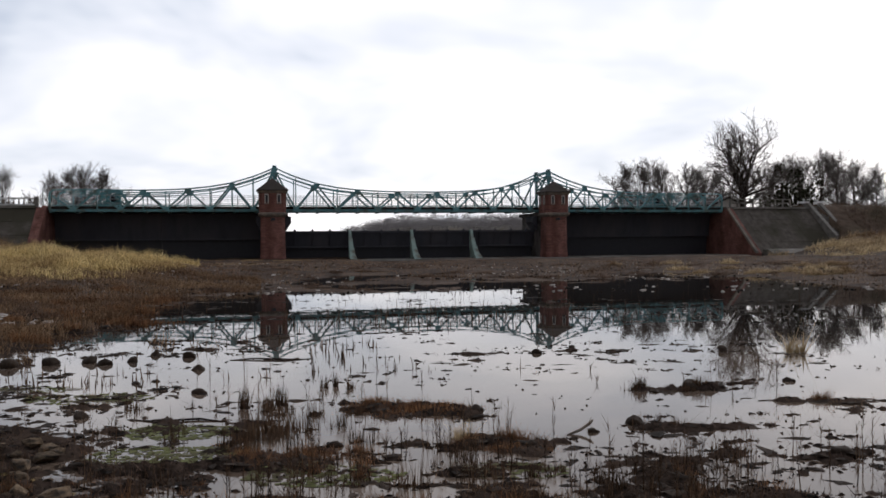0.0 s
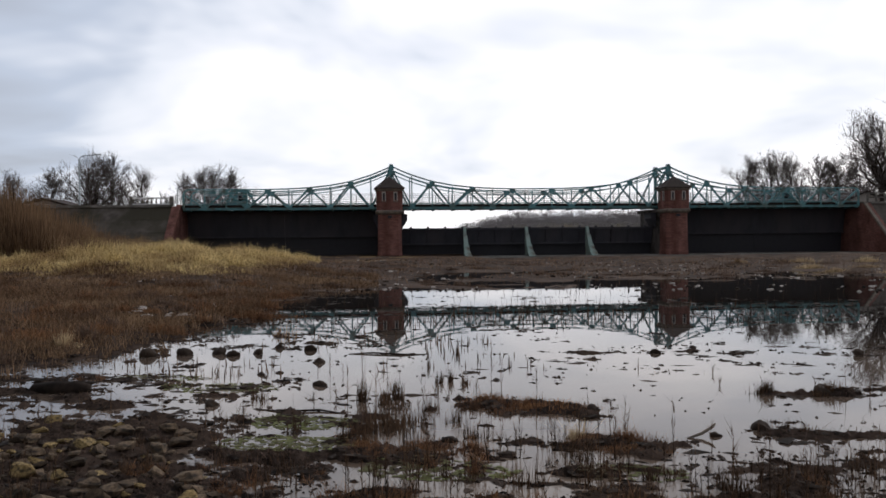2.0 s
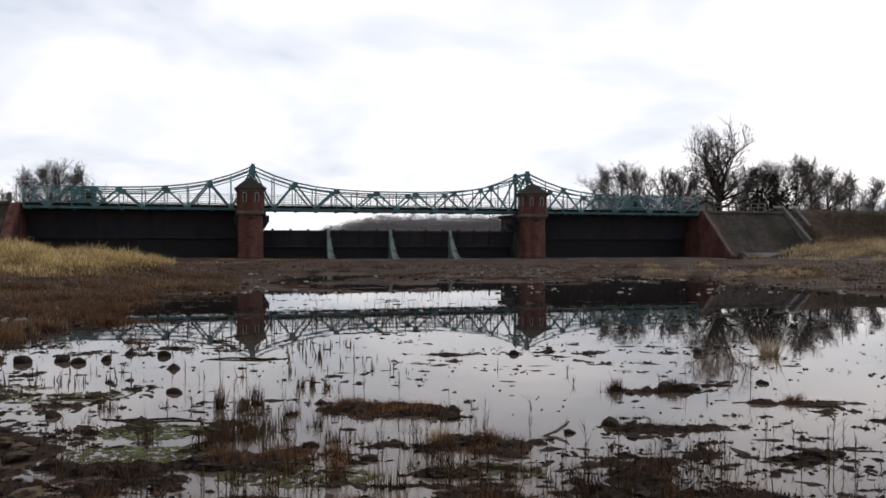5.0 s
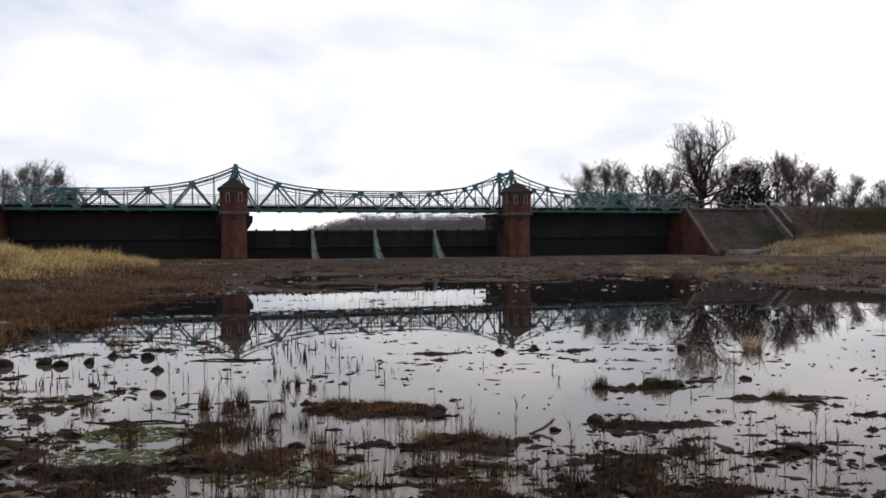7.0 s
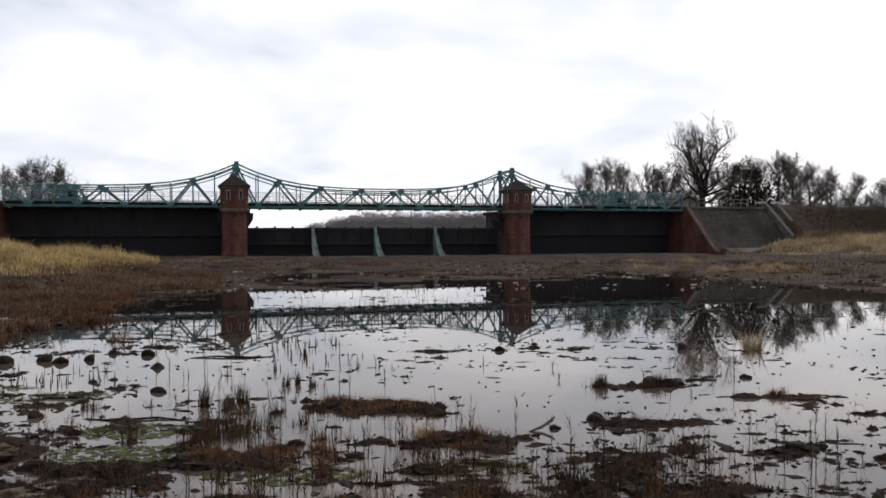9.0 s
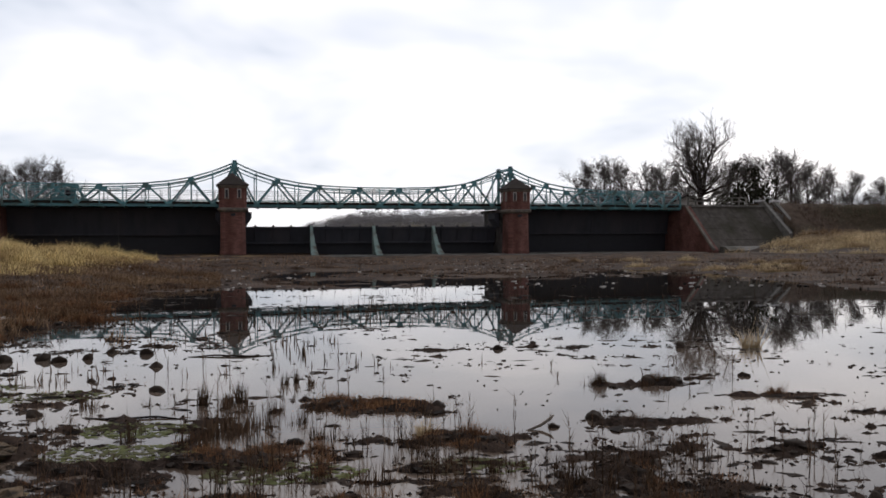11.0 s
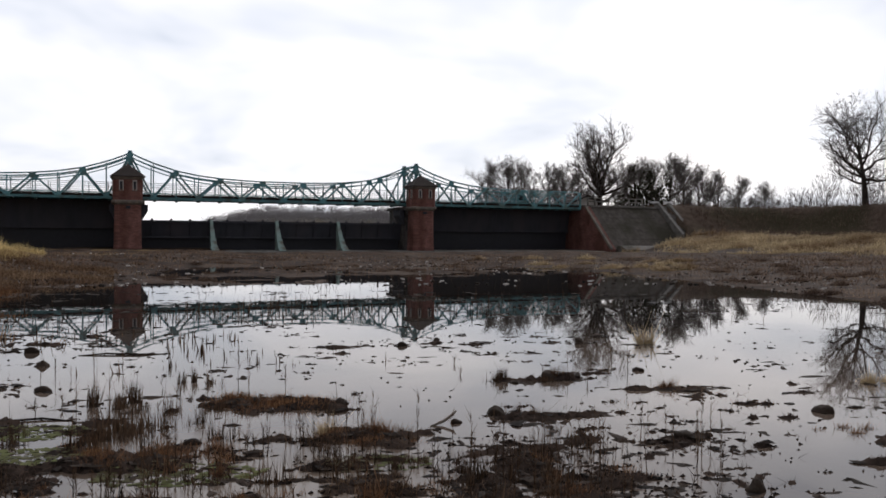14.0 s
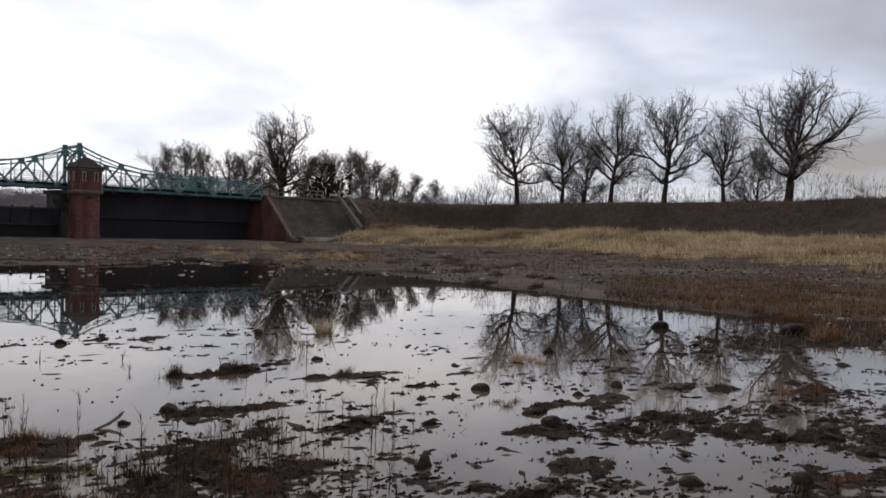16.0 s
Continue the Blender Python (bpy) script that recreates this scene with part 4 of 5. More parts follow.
# ---------------------------------------------------------------- trees
def grow(seed, high, clear=0.25, spread=0.42, limbs=13, branches=8, twigs=6, up=0.5, thick=1.0, droop=0.0, leader=0.72):
    """A bare tree: wood (trunk and limbs) and crown (branches and twigs), base at the origin. The limbs reach for an egg-shaped outline."""
    rnd = random.Random(seed)
    wood, crown = Shape(), Shape()
    R = high * 0.022 * thick

    def wander(p, d, length, n, bend, lift):
        pts, d = [p.copy()], d.normalized()
        for i in range(n):
            d = (d + Vector((rnd.gauss(0, bend), rnd.gauss(0, bend), rnd.gauss(0, bend) + lift))).normalized()
            pts.append(pts[-1] + d * length / n)
        return pts

    trunk = wander(Vector((0, 0, -0.4)), Vector((0, 0, 1)), high * leader, 9, 0.04, 0.05)
    wood.tube(trunk, [R * (1.35 if i == 0 else 1) * (1 - 0.085 * i) for i in range(10)], 8)
    mid, rz, rx = high * (clear + 1) / 2 * 0.97, high * (1 - clear) / 2, high * spread

    def at(pts, f):
        k = min(int(f * (len(pts) - 1)), len(pts) - 2)
        return pts[k].lerp(pts[k + 1], f * (len(pts) - 1) - k)

    def side(d, tilt):
        s = d.orthogonal().normalized()
        s.rotate(Matrix.Rotation(rnd.uniform(0, 2 * math.pi), 3, d))
        return d * math.cos(tilt) + s * math.sin(tilt)

    def reach(p, d):
        """How far it is along d from p to the outline."""
        q, e = Vector((p.x / rx, p.y / rx, (p.z - mid) / rz)), Vector((d.x / rx, d.y / rx, d.z / rz))
        aa, bb, cc = e.dot(e), 2 * q.dot(e), q.dot(q) - 1
        return max((-bb + math.sqrt(max(bb * bb - 4 * aa * cc, 0.0))) / (2 * aa), 0.12 * high)

    for i in range(limbs):
        g0 = (i + rnd.random() * 0.7) / limbs
        f = clear + 0.04 + (0.98 * leader - clear - 0.04) * g0
        p = at(trunk, min(f / leader, 0.99))
        a = i * 2.4 + rnd.uniform(-0.5, 0.5)
        tilt = radians(82 - 64 * g0) + rnd.uniform(-0.2, 0.2)
        d = Vector((math.cos(a) * math.sin(tilt), math.sin(a) * math.sin(tilt), math.cos(tilt)))
        length = reach(p, d) * rnd.uniform(0.72, 0.95)
        limb = wander(p, d, length, 6, 0.19, 0.07 * up - droop)
        r0 = R * (0.50 - 0.28 * g0) * rnd.uniform(0.8, 1.15)
        wood.tube(limb, [r0 * (1 - 0.13 * k) for k in range(7)], 5)
        for j in range(branches):
            g = 0.18 + 0.82 * (j + rnd.random() * 0.6) / branches
            q = at(limb, min(g, 0.99))
            bd = side((limb[-1] - limb[0]).normalized(), rnd.uniform(0.4, 1.0)) + Vector((0, 0, 0.15))
            br = wander(q, bd, min(length * rnd.uniform(0.34, 0.58) * (1.15 - 0.55 * g), reach(q, bd.normalized()) * 1.03), 4, 0.22, 0.08 * up)
            crown.tube(br, [max(r0 * 0.42 * (1 - 0.2 * k), 0.018) for k in range(5)], 4)
            for k in range(7):
                h = 0.12 + 0.88 * (k + rnd.random() * 0.6) / 7
                t = at(br, min(h, 0.99))
                tl = high * rnd.uniform(0.06, 0.13)
                tw = wander(t, side((br[-1] - br[0]).normalized(), rnd.uniform(0.4, 1.0)) + Vector((0, 0, 0.1)), tl, 3, 0.25, 0.06 * up)
                crown.tube(tw, [0.017, 0.014, 0.011, 0.007], 3)
                for n in range(twigs):
                    e = at(tw, rnd.uniform(0.15, 0.98))
                    z = side((tw[-1] - tw[0]).normalized(), rnd.uniform(0.35, 1.0)) + Vector((0, 0, 0.1))
                    crown.spike(e, e + z * tl * rnd.uniform(0.35, 0.85), 0.012)
    return wood, crown


PATTERNS = {}


def plant(kind, az, dist, top_el, label, group, turn=0.0, base=None, wide=1.0):
    """A copy of a pattern tree, at an azimuth and distance from the place where one stands, as high as its top shows."""
    x, y = -math.sin(radians(az)) * dist, math.cos(radians(az)) * dist
    z = float(land(x, y)) if base is None else base
    high = (EYE[2] + dist * math.tan(radians(top_el)) - z) * 1.07
    wood, crown, h0, mat = PATTERNS[kind]
    root = thing("tree", Matrix.Translation((x, y, z - 0.1)) @ Matrix.Rotation(turn, 4, "Z"), label, "tree", group)
    k = high / h0
    root.scale = (k * wide, k * wide, k)
    for name, me in (("trunk", wood), ("crown", crown)):
        o = new(name, me)
        o.parent = root
    return root


def pattern(kind, seed, high, mat=TWIG, **kw):
    wood, crown = grow(seed, high, **kw)
    PATTERNS[kind] = (wood.mesh("trunk", BARK, True), crown.mesh("crown", mat), max(v[2] for v in crown.v) * 0.985, mat)


pattern("oak_a", 11, 14, thick=1.25, clear=0.25, spread=0.42, limbs=16, twigs=5, up=0.6, leader=0.64)
pattern("oak_b", 12, 14, thick=1.3, clear=0.27, spread=0.35, limbs=15, twigs=5, up=0.7, leader=0.66)
pattern("oak_c", 23, 14, clear=0.23, spread=0.45, limbs=18, twigs=5, thick=1.5, up=0.6, leader=0.60)
pattern("slim", 14, 12, clear=0.12, spread=0.24, limbs=14, up=1.0)
pattern("bushy", 15, 9, clear=0.06, spread=0.42, limbs=17, twigs=7, up=0.7)
pattern("broad", 16, 14, clear=0.14, spread=0.40, limbs=20, branches=8, twigs=6, up=0.9, thick=1.6, leader=0.40)

# the row on the dike
row = "row of tall bare trees on the dike"
for kind, az, dist, top, turn, wide in (("oak_a", -37.6, 104, 9.0, 0.4, 1.1), ("oak_b", -40.7, 104, 9.0, 1.9, 0.9), ("slim", -42.3, 110, 7.3, 0.5, 1.2), ("oak_b", -44.1, 98, 9.9, 4.0, 0.95),
                                        ("oak_a", -47.75, 92, 9.9, 2.6, 1.0), ("oak_b", -51.8, 88, 9.3, 5.2, 0.9), ("oak_c", -55.7, 84, 11.0, 0.8, 1.15), ("bushy", -53.7, 120, 6.4, 1.0, 1.0)):
    plant(kind, az, dist, top, "tall bare leafless tree with a rounded crown", row, turn, wide=wide)
# behind the bridge end and the stair
wood_r = "bare trees behind the bridge end"
plant("broad", -20.75, 104, 8.3, "big bare tree with many upright limbs", wood_r, 0.3, 4.2, 1.15)
for kind, az, dist, top, turn in (("slim", -12.7, 128, 5.4, 0.1), ("bushy", -14.2, 124, 5.6, 1.2), ("slim", -15.4, 130, 5.5, 2.2), ("bushy", -17.0, 126, 5.2, 3.2), ("slim", -18.3, 128, 5.2, 4.0),
                                  ("bushy", -19.2, 130, 4.8, 5.0), ("slim", -22.4, 122, 5.3, 0.6), ("bushy", -23.4, 112, 5.4, 1.1), ("slim", -24.3, 118, 5.6, 1.7), ("bushy", -25.4, 112, 5.8, 2.6), ("slim", -26.5, 118, 5.6, 3.7),
                                  ("bushy", -27.5, 124, 5.0, 4.6), ("bushy", -28.8, 128, 4.6, 5.5), ("slim", -30.0, 134, 4.2, 0.2), ("bushy", -31.6, 140, 3.7, 0.9)):
    plant(kind, az, dist, top, "bare leafless tree in a loose group", wood_r, turn, 3.0, 1.0)
# behind the other bridge end
wood_l = "bare trees across the dike road"
for kind, az, dist, top, turn, wide in (("broad", 32.0, 112, 6.1, 0.4, 1.0), ("bushy", 30.9, 116, 5.9, 1.4, 1.0), ("slim", 29.1, 112, 5.1, 2.0, 0.8), ("bushy", 34.6, 120, 4.8, 2.5, 1.1), ("slim", 36.7, 120, 4.6, 3.0, 1.0),
                                        ("bushy", 26.4, 126, 4.7, 3.5, 0.9), ("slim", 24.9, 122, 5.1, 4.1, 0.9), ("slim", 24.2, 124, 5.3, 5.0, 0.9), ("bushy", 23.0, 122, 5.1, 5.7, 0.9), ("bushy", 38.5, 120, 5.0, 0.3, 1.0)):
    plant(kind, az, dist, top, "bare leafless tree across the dike road", wood_l, turn, 3.0, wide)


def spray(rng, xy, base, high, wide, n, width, s_v, s_f):
    """Fine upright twigs of a far tree crown as slim blades."""
    k = len(s_v)
    a = rng.uniform(0, 2 * math.pi, n)
    rr = wide * np.sqrt(rng.uniform(0, 1, n))
    z0 = base + high * rng.uniform(0.05, 0.88, n)
    fall = np.sqrt(np.clip(1 - ((z0 - base) / high - 0.45) ** 2 * 2.2, 0.1, 1))
    x0, y0 = xy[0] + np.cos(a) * rr * fall, xy[1] + np.sin(a) * rr * fall
    ln = high * rng.uniform(0.05, 0.13, n)
    dx, dy = np.cos(a) * ln * 0.4, np.sin(a) * ln * 0.4
    for i in range(n):
        s_v += [(x0[i] - width, y0[i], z0[i]), (x0[i] + width, y0[i], z0[i]), (x0[i] + dx[i], y0[i] + dy[i], z0[i] + ln[i])]
        s_f.append((k + 3 * i, k + 3 * i + 1, k + 3 * i + 2))
    t = len(s_v)
    s_v += [(xy[0] - 0.15, xy[1], base), (xy[0] + 0.15, xy[1], base), (xy[0], xy[1], base + high * 0.9)]
    s_f.append((t, t + 1, t + 2))


def far_woods():
    rng = np.random.default_rng(5)
    s = Shape()
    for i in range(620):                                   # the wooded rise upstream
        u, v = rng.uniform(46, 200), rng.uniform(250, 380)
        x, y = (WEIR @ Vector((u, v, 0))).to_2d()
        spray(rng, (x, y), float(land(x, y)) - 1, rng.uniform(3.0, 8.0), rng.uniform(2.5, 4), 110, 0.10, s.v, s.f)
    thing("far_woods", Matrix.Identity(4), "bare woods on a low rise far upstream, haze in their colour", "woods", kind="stuff", shape=s, mat=HAZED_WOOD)
    s = Shape()
    for i in range(300):                                   # hedges and woods beyond the dikes
        az = rng.uniform(-72, -11) if i < 250 else rng.uniform(22, 44)
        d = rng.uniform(135, 190)
        x, y = -math.sin(radians(az)) * d, math.cos(radians(az)) * d
        spray(rng, (x, y), 1.4, rng.uniform(7.5, 12.0) * (1.0 if az > 0 else 0.85 + 0.30 * (az < -35)), rng.uniform(2.0, 3.6), 150, 0.045, s.v, s.f)
    thing("far_hedge", Matrix.Identity(4), "distant bare hedge and scrub beyond the dike", "hedge", kind="stuff", shape=s, mat=TWIG)


def build_ivy_tree(az, dist, top_el, wide, seed):
    """A dark ivy-grown tree: trunk and many small leaf clumps with gaps."""
    rng = np.random.default_rng(seed)
    x, y = -math.sin(radians(az)) * dist, math.cos(radians(az)) * dist
    base = 3.0
    high = EYE[2] + dist * math.tan(radians(top_el)) - base
    root = thing("ivy_tree", Matrix.Translation((x, y, base)), "dark ivy-grown tree among bare trees", "tree", "bare trees behind the bridge end")
    part("trunk", Shape().tube([(0, 0, -0.3), (0.1, 0, high * 0.5), (0, 0.1, high * 0.95)], [0.25, 0.16, 0.04], 7), BARK, root)
    s = Shape()
    n = 420
    lobes = rng.normal(0, 1, (9, 3)) * (wide * 0.45, wide * 0.45, high * 0.2) + (0, 0, high * 0.55)
    for i in range(n):
        c = lobes[rng.integers(9)] + rng.normal(0, 1, 3) * (wide * 0.22, wide * 0.22, high * 0.10)
        if c[2] < 0.3 or c[2] > high:
            continue
        d, e = rng.normal(0, 0.13, 3), rng.normal(0, 0.13, 3)
        k = len(s.v)
        s.v += [tuple(c - d), tuple(c + e), tuple(c + d), tuple(c - e)]
        s.f.append((k, k + 1, k + 2, k + 3))
    part("crown", s, EVERGREEN, root)


far_woods()
build_ivy_tree(-23.1, 108, 5.0, 1.6, 3)
build_ivy_tree(-24.2, 110, 4.6, 1.8, 4)


# ---------------------------------------------------------------- grass, reeds and stones
def blades(name, x, y, high, width, lean, mat, label, category, sink=0.02, z=None):
    """Dead stems and blades: slim three-sided spikes."""
    rng = np.random.default_rng(len(name) * 7 + len(x))
    n = len(x)
    z = land(x, y) if z is None else z
    a = rng.uniform(0, 2 * math.pi, n)
    la = rng.uniform(0, 2 * math.pi, n)
    ll = np.abs(rng.normal(0, lean, n)) * high
    v = np.empty((n, 4, 3))
    for k in range(3):
        v[:, k, 0] = x + np.cos(a + k * 2.094) * width / 2
        v[:, k, 1] = y + np.sin(a + k * 2.094) * width / 2
        v[:, k, 2] = z - sink
    v[:, 3, 0], v[:, 3, 1], v[:, 3, 2] = x + np.cos(la) * ll, y + np.sin(la) * ll, z + high
    b = np.arange(n)[:, None, None] * 4
    f = (b + np.array([[0, 1, 3], [1, 2, 3], [2, 0, 3]])[None]).reshape(-1, 3)
    me = bpy.data.meshes.new(name)
    me.vertices.add(n * 4); me.vertices.foreach_set("co", v.ravel())
    me.loops.add(len(f) * 3); me.loops.foreach_set("vertex_index", f.ravel())
    me.polygons.add(len(f)); me.polygons.foreach_set("loop_start", np.arange(len(f)) * 3)
    me.materials.append(mat)
    me.update(calc_edges=True)
    return me


def stuff(name, me, label, category):
    return tagged(new(name, me), label, category, kind="stuff")


def scatter(rng, n, az0, az1, r0, r1, power=1.0):
    az = np.radians(rng.uniform(az0, az1, n))
    r = r0 + (r1 - r0) * rng.uniform(0, 1, n) ** power
    return -np.sin(az) * r, np.cos(az) * r


def build_grass():
    rng = np.random.default_rng(8)
    # golden grass on the low mound
    x, y = scatter(rng, 90000, 16, 44, 28, 62)
    z = land(x, y)
    keep = (z + 0.3 * fbm(x * 0.3, y * 0.3, 3, 40) > 0.50) & (z < 2.6) & (np.degrees(np.arctan2(-x, y)) > 18 + 3 * fbm(x * 0.3, y * 0.3, 3, 47))
    x, y = x[keep], y[keep]
    low = smooth(0.35, 0.95, land(x, y))
    keep = rng.uniform(0, 1, len(x)) < 0.12 + 0.9 * low
    x, y, low = x[keep], y[keep], low[keep]
    hh = (0.25 + 0.75 * low) * rng.uniform(0.12, 0.50, len(x)) * (0.35 + 1.1 * np.clip(0.5 + 1.3 * fbm(x * 0.8, y * 0.8, 3, 50, 0.7), 0, 1.2))
    stuff("golden_grass", blades("golden_grass", x, y, hh, 0.045, 0.75, GOLD, "", ""), "tall golden dry grass on a low mound", "grass")
    # straw-coloured grass on the broad bank
    x, y = scatter(rng, 150000, -70, -19, 38, 88)
    z = land(x, y)
    keep = (z + 0.25 * fbm(x * 0.3, y * 0.3, 3, 40) * 1.4 > 0.68 + 2.0 * smooth(-22, -18, np.degrees(np.arctan2(-x, y)) + 3 * fbm(x * 0.2, y * 0.2, 3, 48))) & (polyline_distance(x, y, RIGHT_CREST) > 6.2 + 2 * fbm(x * 0.3, y * 0.3, 3, 44))
    x, y = x[keep], y[keep]
    tuft = fbm(x * 0.9, y * 0.9, 3, 55, 0.7)
    keep = rng.uniform(0, 1, len(x)) < 0.25 + 3.0 * np.clip(tuft + 0.16, 0, 1)
    x, y, tuft = x[keep], y[keep], tuft[keep]
    hh = rng.uniform(0.10, 0.50, len(x)) * (0.3 + 1.3 * np.clip(0.5 + fbm(x * 0.4, y * 0.4, 3, 51) + 0.9 * tuft, 0, 1.3))
    stuff("straw_grass", blades("straw_grass", x, y, hh, 0.05, 0.6, STRAW, "", ""), "pale matted straw grass on the river bank", "grass")
    # brush on the dikes
    x, y = scatter(rng, 70000, -70, -22, 70, 104)
    d = polyline_distance(x, y, RIGHT_CREST)
    keep = (d > -0.5) & (d < 8.0 + 2 * fbm(x * 0.3, y * 0.3, 3, 44)) & (x * CB + y * SB > 61.5)
    x, y = x[keep], y[keep]
    hh = rng.uniform(0.1, 0.45, len(x))
    stuff("dike_brush", blades("dike_brush", x, y, hh, 0.05, 0.5, BRUSH, "", ""), "short brown dead brush on the dike slope", "brush")
    x, y = scatter(rng, 30000, 26, 46, 44, 60)
    az = np.degrees(np.arctan2(-x, y))
    f = np.clip((az + 3 * fbm(x * 0.4, y * 0.4, 3, 61) - 26.5) / 11, 0, 1.2)
    keep = rng.uniform(0, 1, len(x)) < f + 0.1
    x, y, f = x[keep], y[keep], f[keep]
    hh = (0.25 + 3.1 * f) * rng.uniform(0.25, 1.1, len(x)) * (0.75 + 0.9 * fbm(x * 0.45, y * 0.45, 3, 62))
    stuff("willow_brush", blades("willow_brush", x, y, hh, 0.05, 0.16, WILLOW, "", ""), "dense brown willow brush on the bank", "brush")
    # brown growth on the mud flat
    x, y = scatter(rng, 210000, -64, 44, 19, 66, 1.1)
    z = land(x, y)
    keep = (z > 0.025) & (z < 0.95) & (rng.uniform(0, 1, len(x)) < 0.16 + 2.8 * np.clip(fbm(x * 0.35, y * 0.7, 4, 52) + 0.06, 0, 1))
    x, y = x[keep], y[keep]
    hh = rng.uniform(0.02, 0.09, len(x)) * (0.6 + 0.7 * smooth(0.05, 0.3, land(x, y)))
    stuff("mud_flat_weeds", blades("mud_flat_weeds", x, y, hh, 0.034, 1.0, FLAT_WEED, "", ""), "low rust-brown weeds on the mud flat", "weeds")
    x, y = scatter(rng, 11000, -60, 44, 19, 60, 1.4)
    z = land(x, y)
    keep = (z > -0.06) & (z < 0.6) & (rng.uniform(0, 1, len(x)) < 0.2 + 1.4 * np.clip(fbm(x * 0.35, y * 0.35, 3, 53), 0, 1))
    x, y = x[keep], y[keep]
    stuff("mud_flat_stalks", blades("mud_flat_stalks", x, y, rng.uniform(0.1, 0.45, len(x)), 0.02, 0.2, REED, "", ""), "thin dark dead stalks on the mud flat", "reeds")
    # dead sedge along the shores
    x, y = np.concatenate([scatter(rng, 105000, 13, 44, 12.5, 42), scatter(rng, 26000, -65, -44, 12.5, 34), scatter(rng, 12000, -44, 16, 34, 62)], axis=1)
    z = land(x, y)
    keep = (z > 0.015) & (z < 0.9) & (rng.uniform(0, 1, len(x)) < 0.25 + 2.4 * np.clip(fbm(x * 0.5, y * 0.5, 4, 57) + 0.05, 0, 1))
    x, y = x[keep], y[keep]
    hh = rng.uniform(0.04, 0.24, len(x)) * (0.5 + 1.2 * np.clip(0.5 + fbm(x * 0.6, y * 0.6, 3, 56), 0, 1))
    stuff("shore_sedge", blades("shore_sedge", x, y, hh, 0.012 + np.hypot(x, y) * 0.0005, 0.8, SEDGE, "", ""), "matted brown dead sedge along the shore", "grass")
    # litter on the near mud
    x, y = scatter(rng, 90000, -64, 40, 4.2, 14, 1.3)
    keep = land(x, y) > 0.0
    x, y = x[keep], y[keep]
    stuff("marsh_litter", blades("marsh_litter", x, y, rng.uniform(0.01, 0.06, len(x)), 0.010, 1.6, WEED, "", ""), "matted brown dead leaves and stems on the mud", "litter")
    # thin stalks that stand in the pond, some with side shoots
    x, y = scatter(rng, 60000, -62, 40, 4.2, 21, 1.25)
    az = np.degrees(np.arctan2(-x, y))
    r = np.hypot(x, y)
    dens = 0.004 + 0.9 * smooth(8.6, 5.8, r) * smooth(-30, -12, az) + 0.40 * smooth(4, 20, az) * smooth(21, 9, r) + 0.12 * smooth(-36, -44, az)
    dens = dens * 6.0 * np.clip(fbm(x * 1.3, y * 1.3, 3, 54) - 0.17, 0, 1) * (0.3 + 0.7 * smooth(11.5, 8.5, r))
    keep = rng.uniform(0, 1, len(x)) < dens
    x, y = x[keep], y[keep]
    base = np.maximum(land(x, y), -0.03)
    hh = rng.uniform(0.04, 0.22, len(x)) * rng.choice([0.6, 1.1, 2.2], len(x), p=[0.55, 0.32, 0.13])
    stuff("pond_stalks", blades("pond_stalks", x, y, hh, 0.010, 0.22, REED, "", "", z=base), "dead broken reed stalks standing in the shallows", "reeds")
    tall = np.repeat(np.flatnonzero(hh > 0.16), 5)
    f = rng.uniform(0.35, 0.9, len(tall))
    stuff("stalk_shoots", blades("stalk_shoots", x[tall], y[tall], hh[tall] * rng.uniform(0.12, 0.3, len(tall)), 0.006, 0.9, REED, "", "", z=base[tall] + hh[tall] * f), "fine side shoots of the dead stalks", "reeds")
    # tall branched weeds
    x, y = scatter(rng, 1100, -30, 32, 5.4, 12.0, 1.2)
    keep = rng.uniform(0, 1, len(x)) < (0.02 + 2.4 * np.clip(fbm(x * 0.9, y * 0.9, 3, 59) - 0.06, 0, 1)) * (0.12 + 0.88 * np.maximum(smooth(8.4, 6.5, np.hypot(x, y)), smooth(4, 12, np.degrees(np.arctan2(-x, y)))))
    x, y = x[keep], y[keep]
    base = np.maximum(land(x, y), -0.03)
    hh = rng.uniform(0.16, 0.60, len(x)) * rng.choice([0.6, 1.0], len(x))
    stuff("tall_weeds", blades("tall_weeds", x, y, hh, 0.013, 0.10, REED, "", "", z=base), "tall thin dead weed stems standing in the shallows", "weeds")
    tall = np.repeat(np.arange(len(x)), 13)
    f = rng.uniform(0.35, 0.97, len(tall))
    stuff("weed_shoots", blades("weed_shoots", x[tall], y[tall], rng.uniform(0.03, 0.11, len(tall)), 0.006, 0.8, REED, "", "", z=base[tall] + hh[tall] * f), "fine branching shoots of the tall dead weeds", "weeds")
    # cut-off stubs of thick reeds
    x, y = scatter(rng, 1500, -14, 32, 11.5, 21)
    keep = (fbm(x * 0.6, y * 0.9, 3, 58) > 0.09) & (rng.uniform(0, 1, len(x)) < smooth(-16, 6, np.degrees(np.arctan2(-x, y))))
    x, y = x[keep], y[keep]
    stuff("reed_stubs", blades("reed_stubs", x, y, rng.uniform(0.05, 0.24, len(x)), rng.uniform(0.018, 0.04, len(x)), 0.12, REED, "", "", z=np.maximum(land(x, y), -0.03)), "dark cut-off reed stubs standing in the water", "reeds")


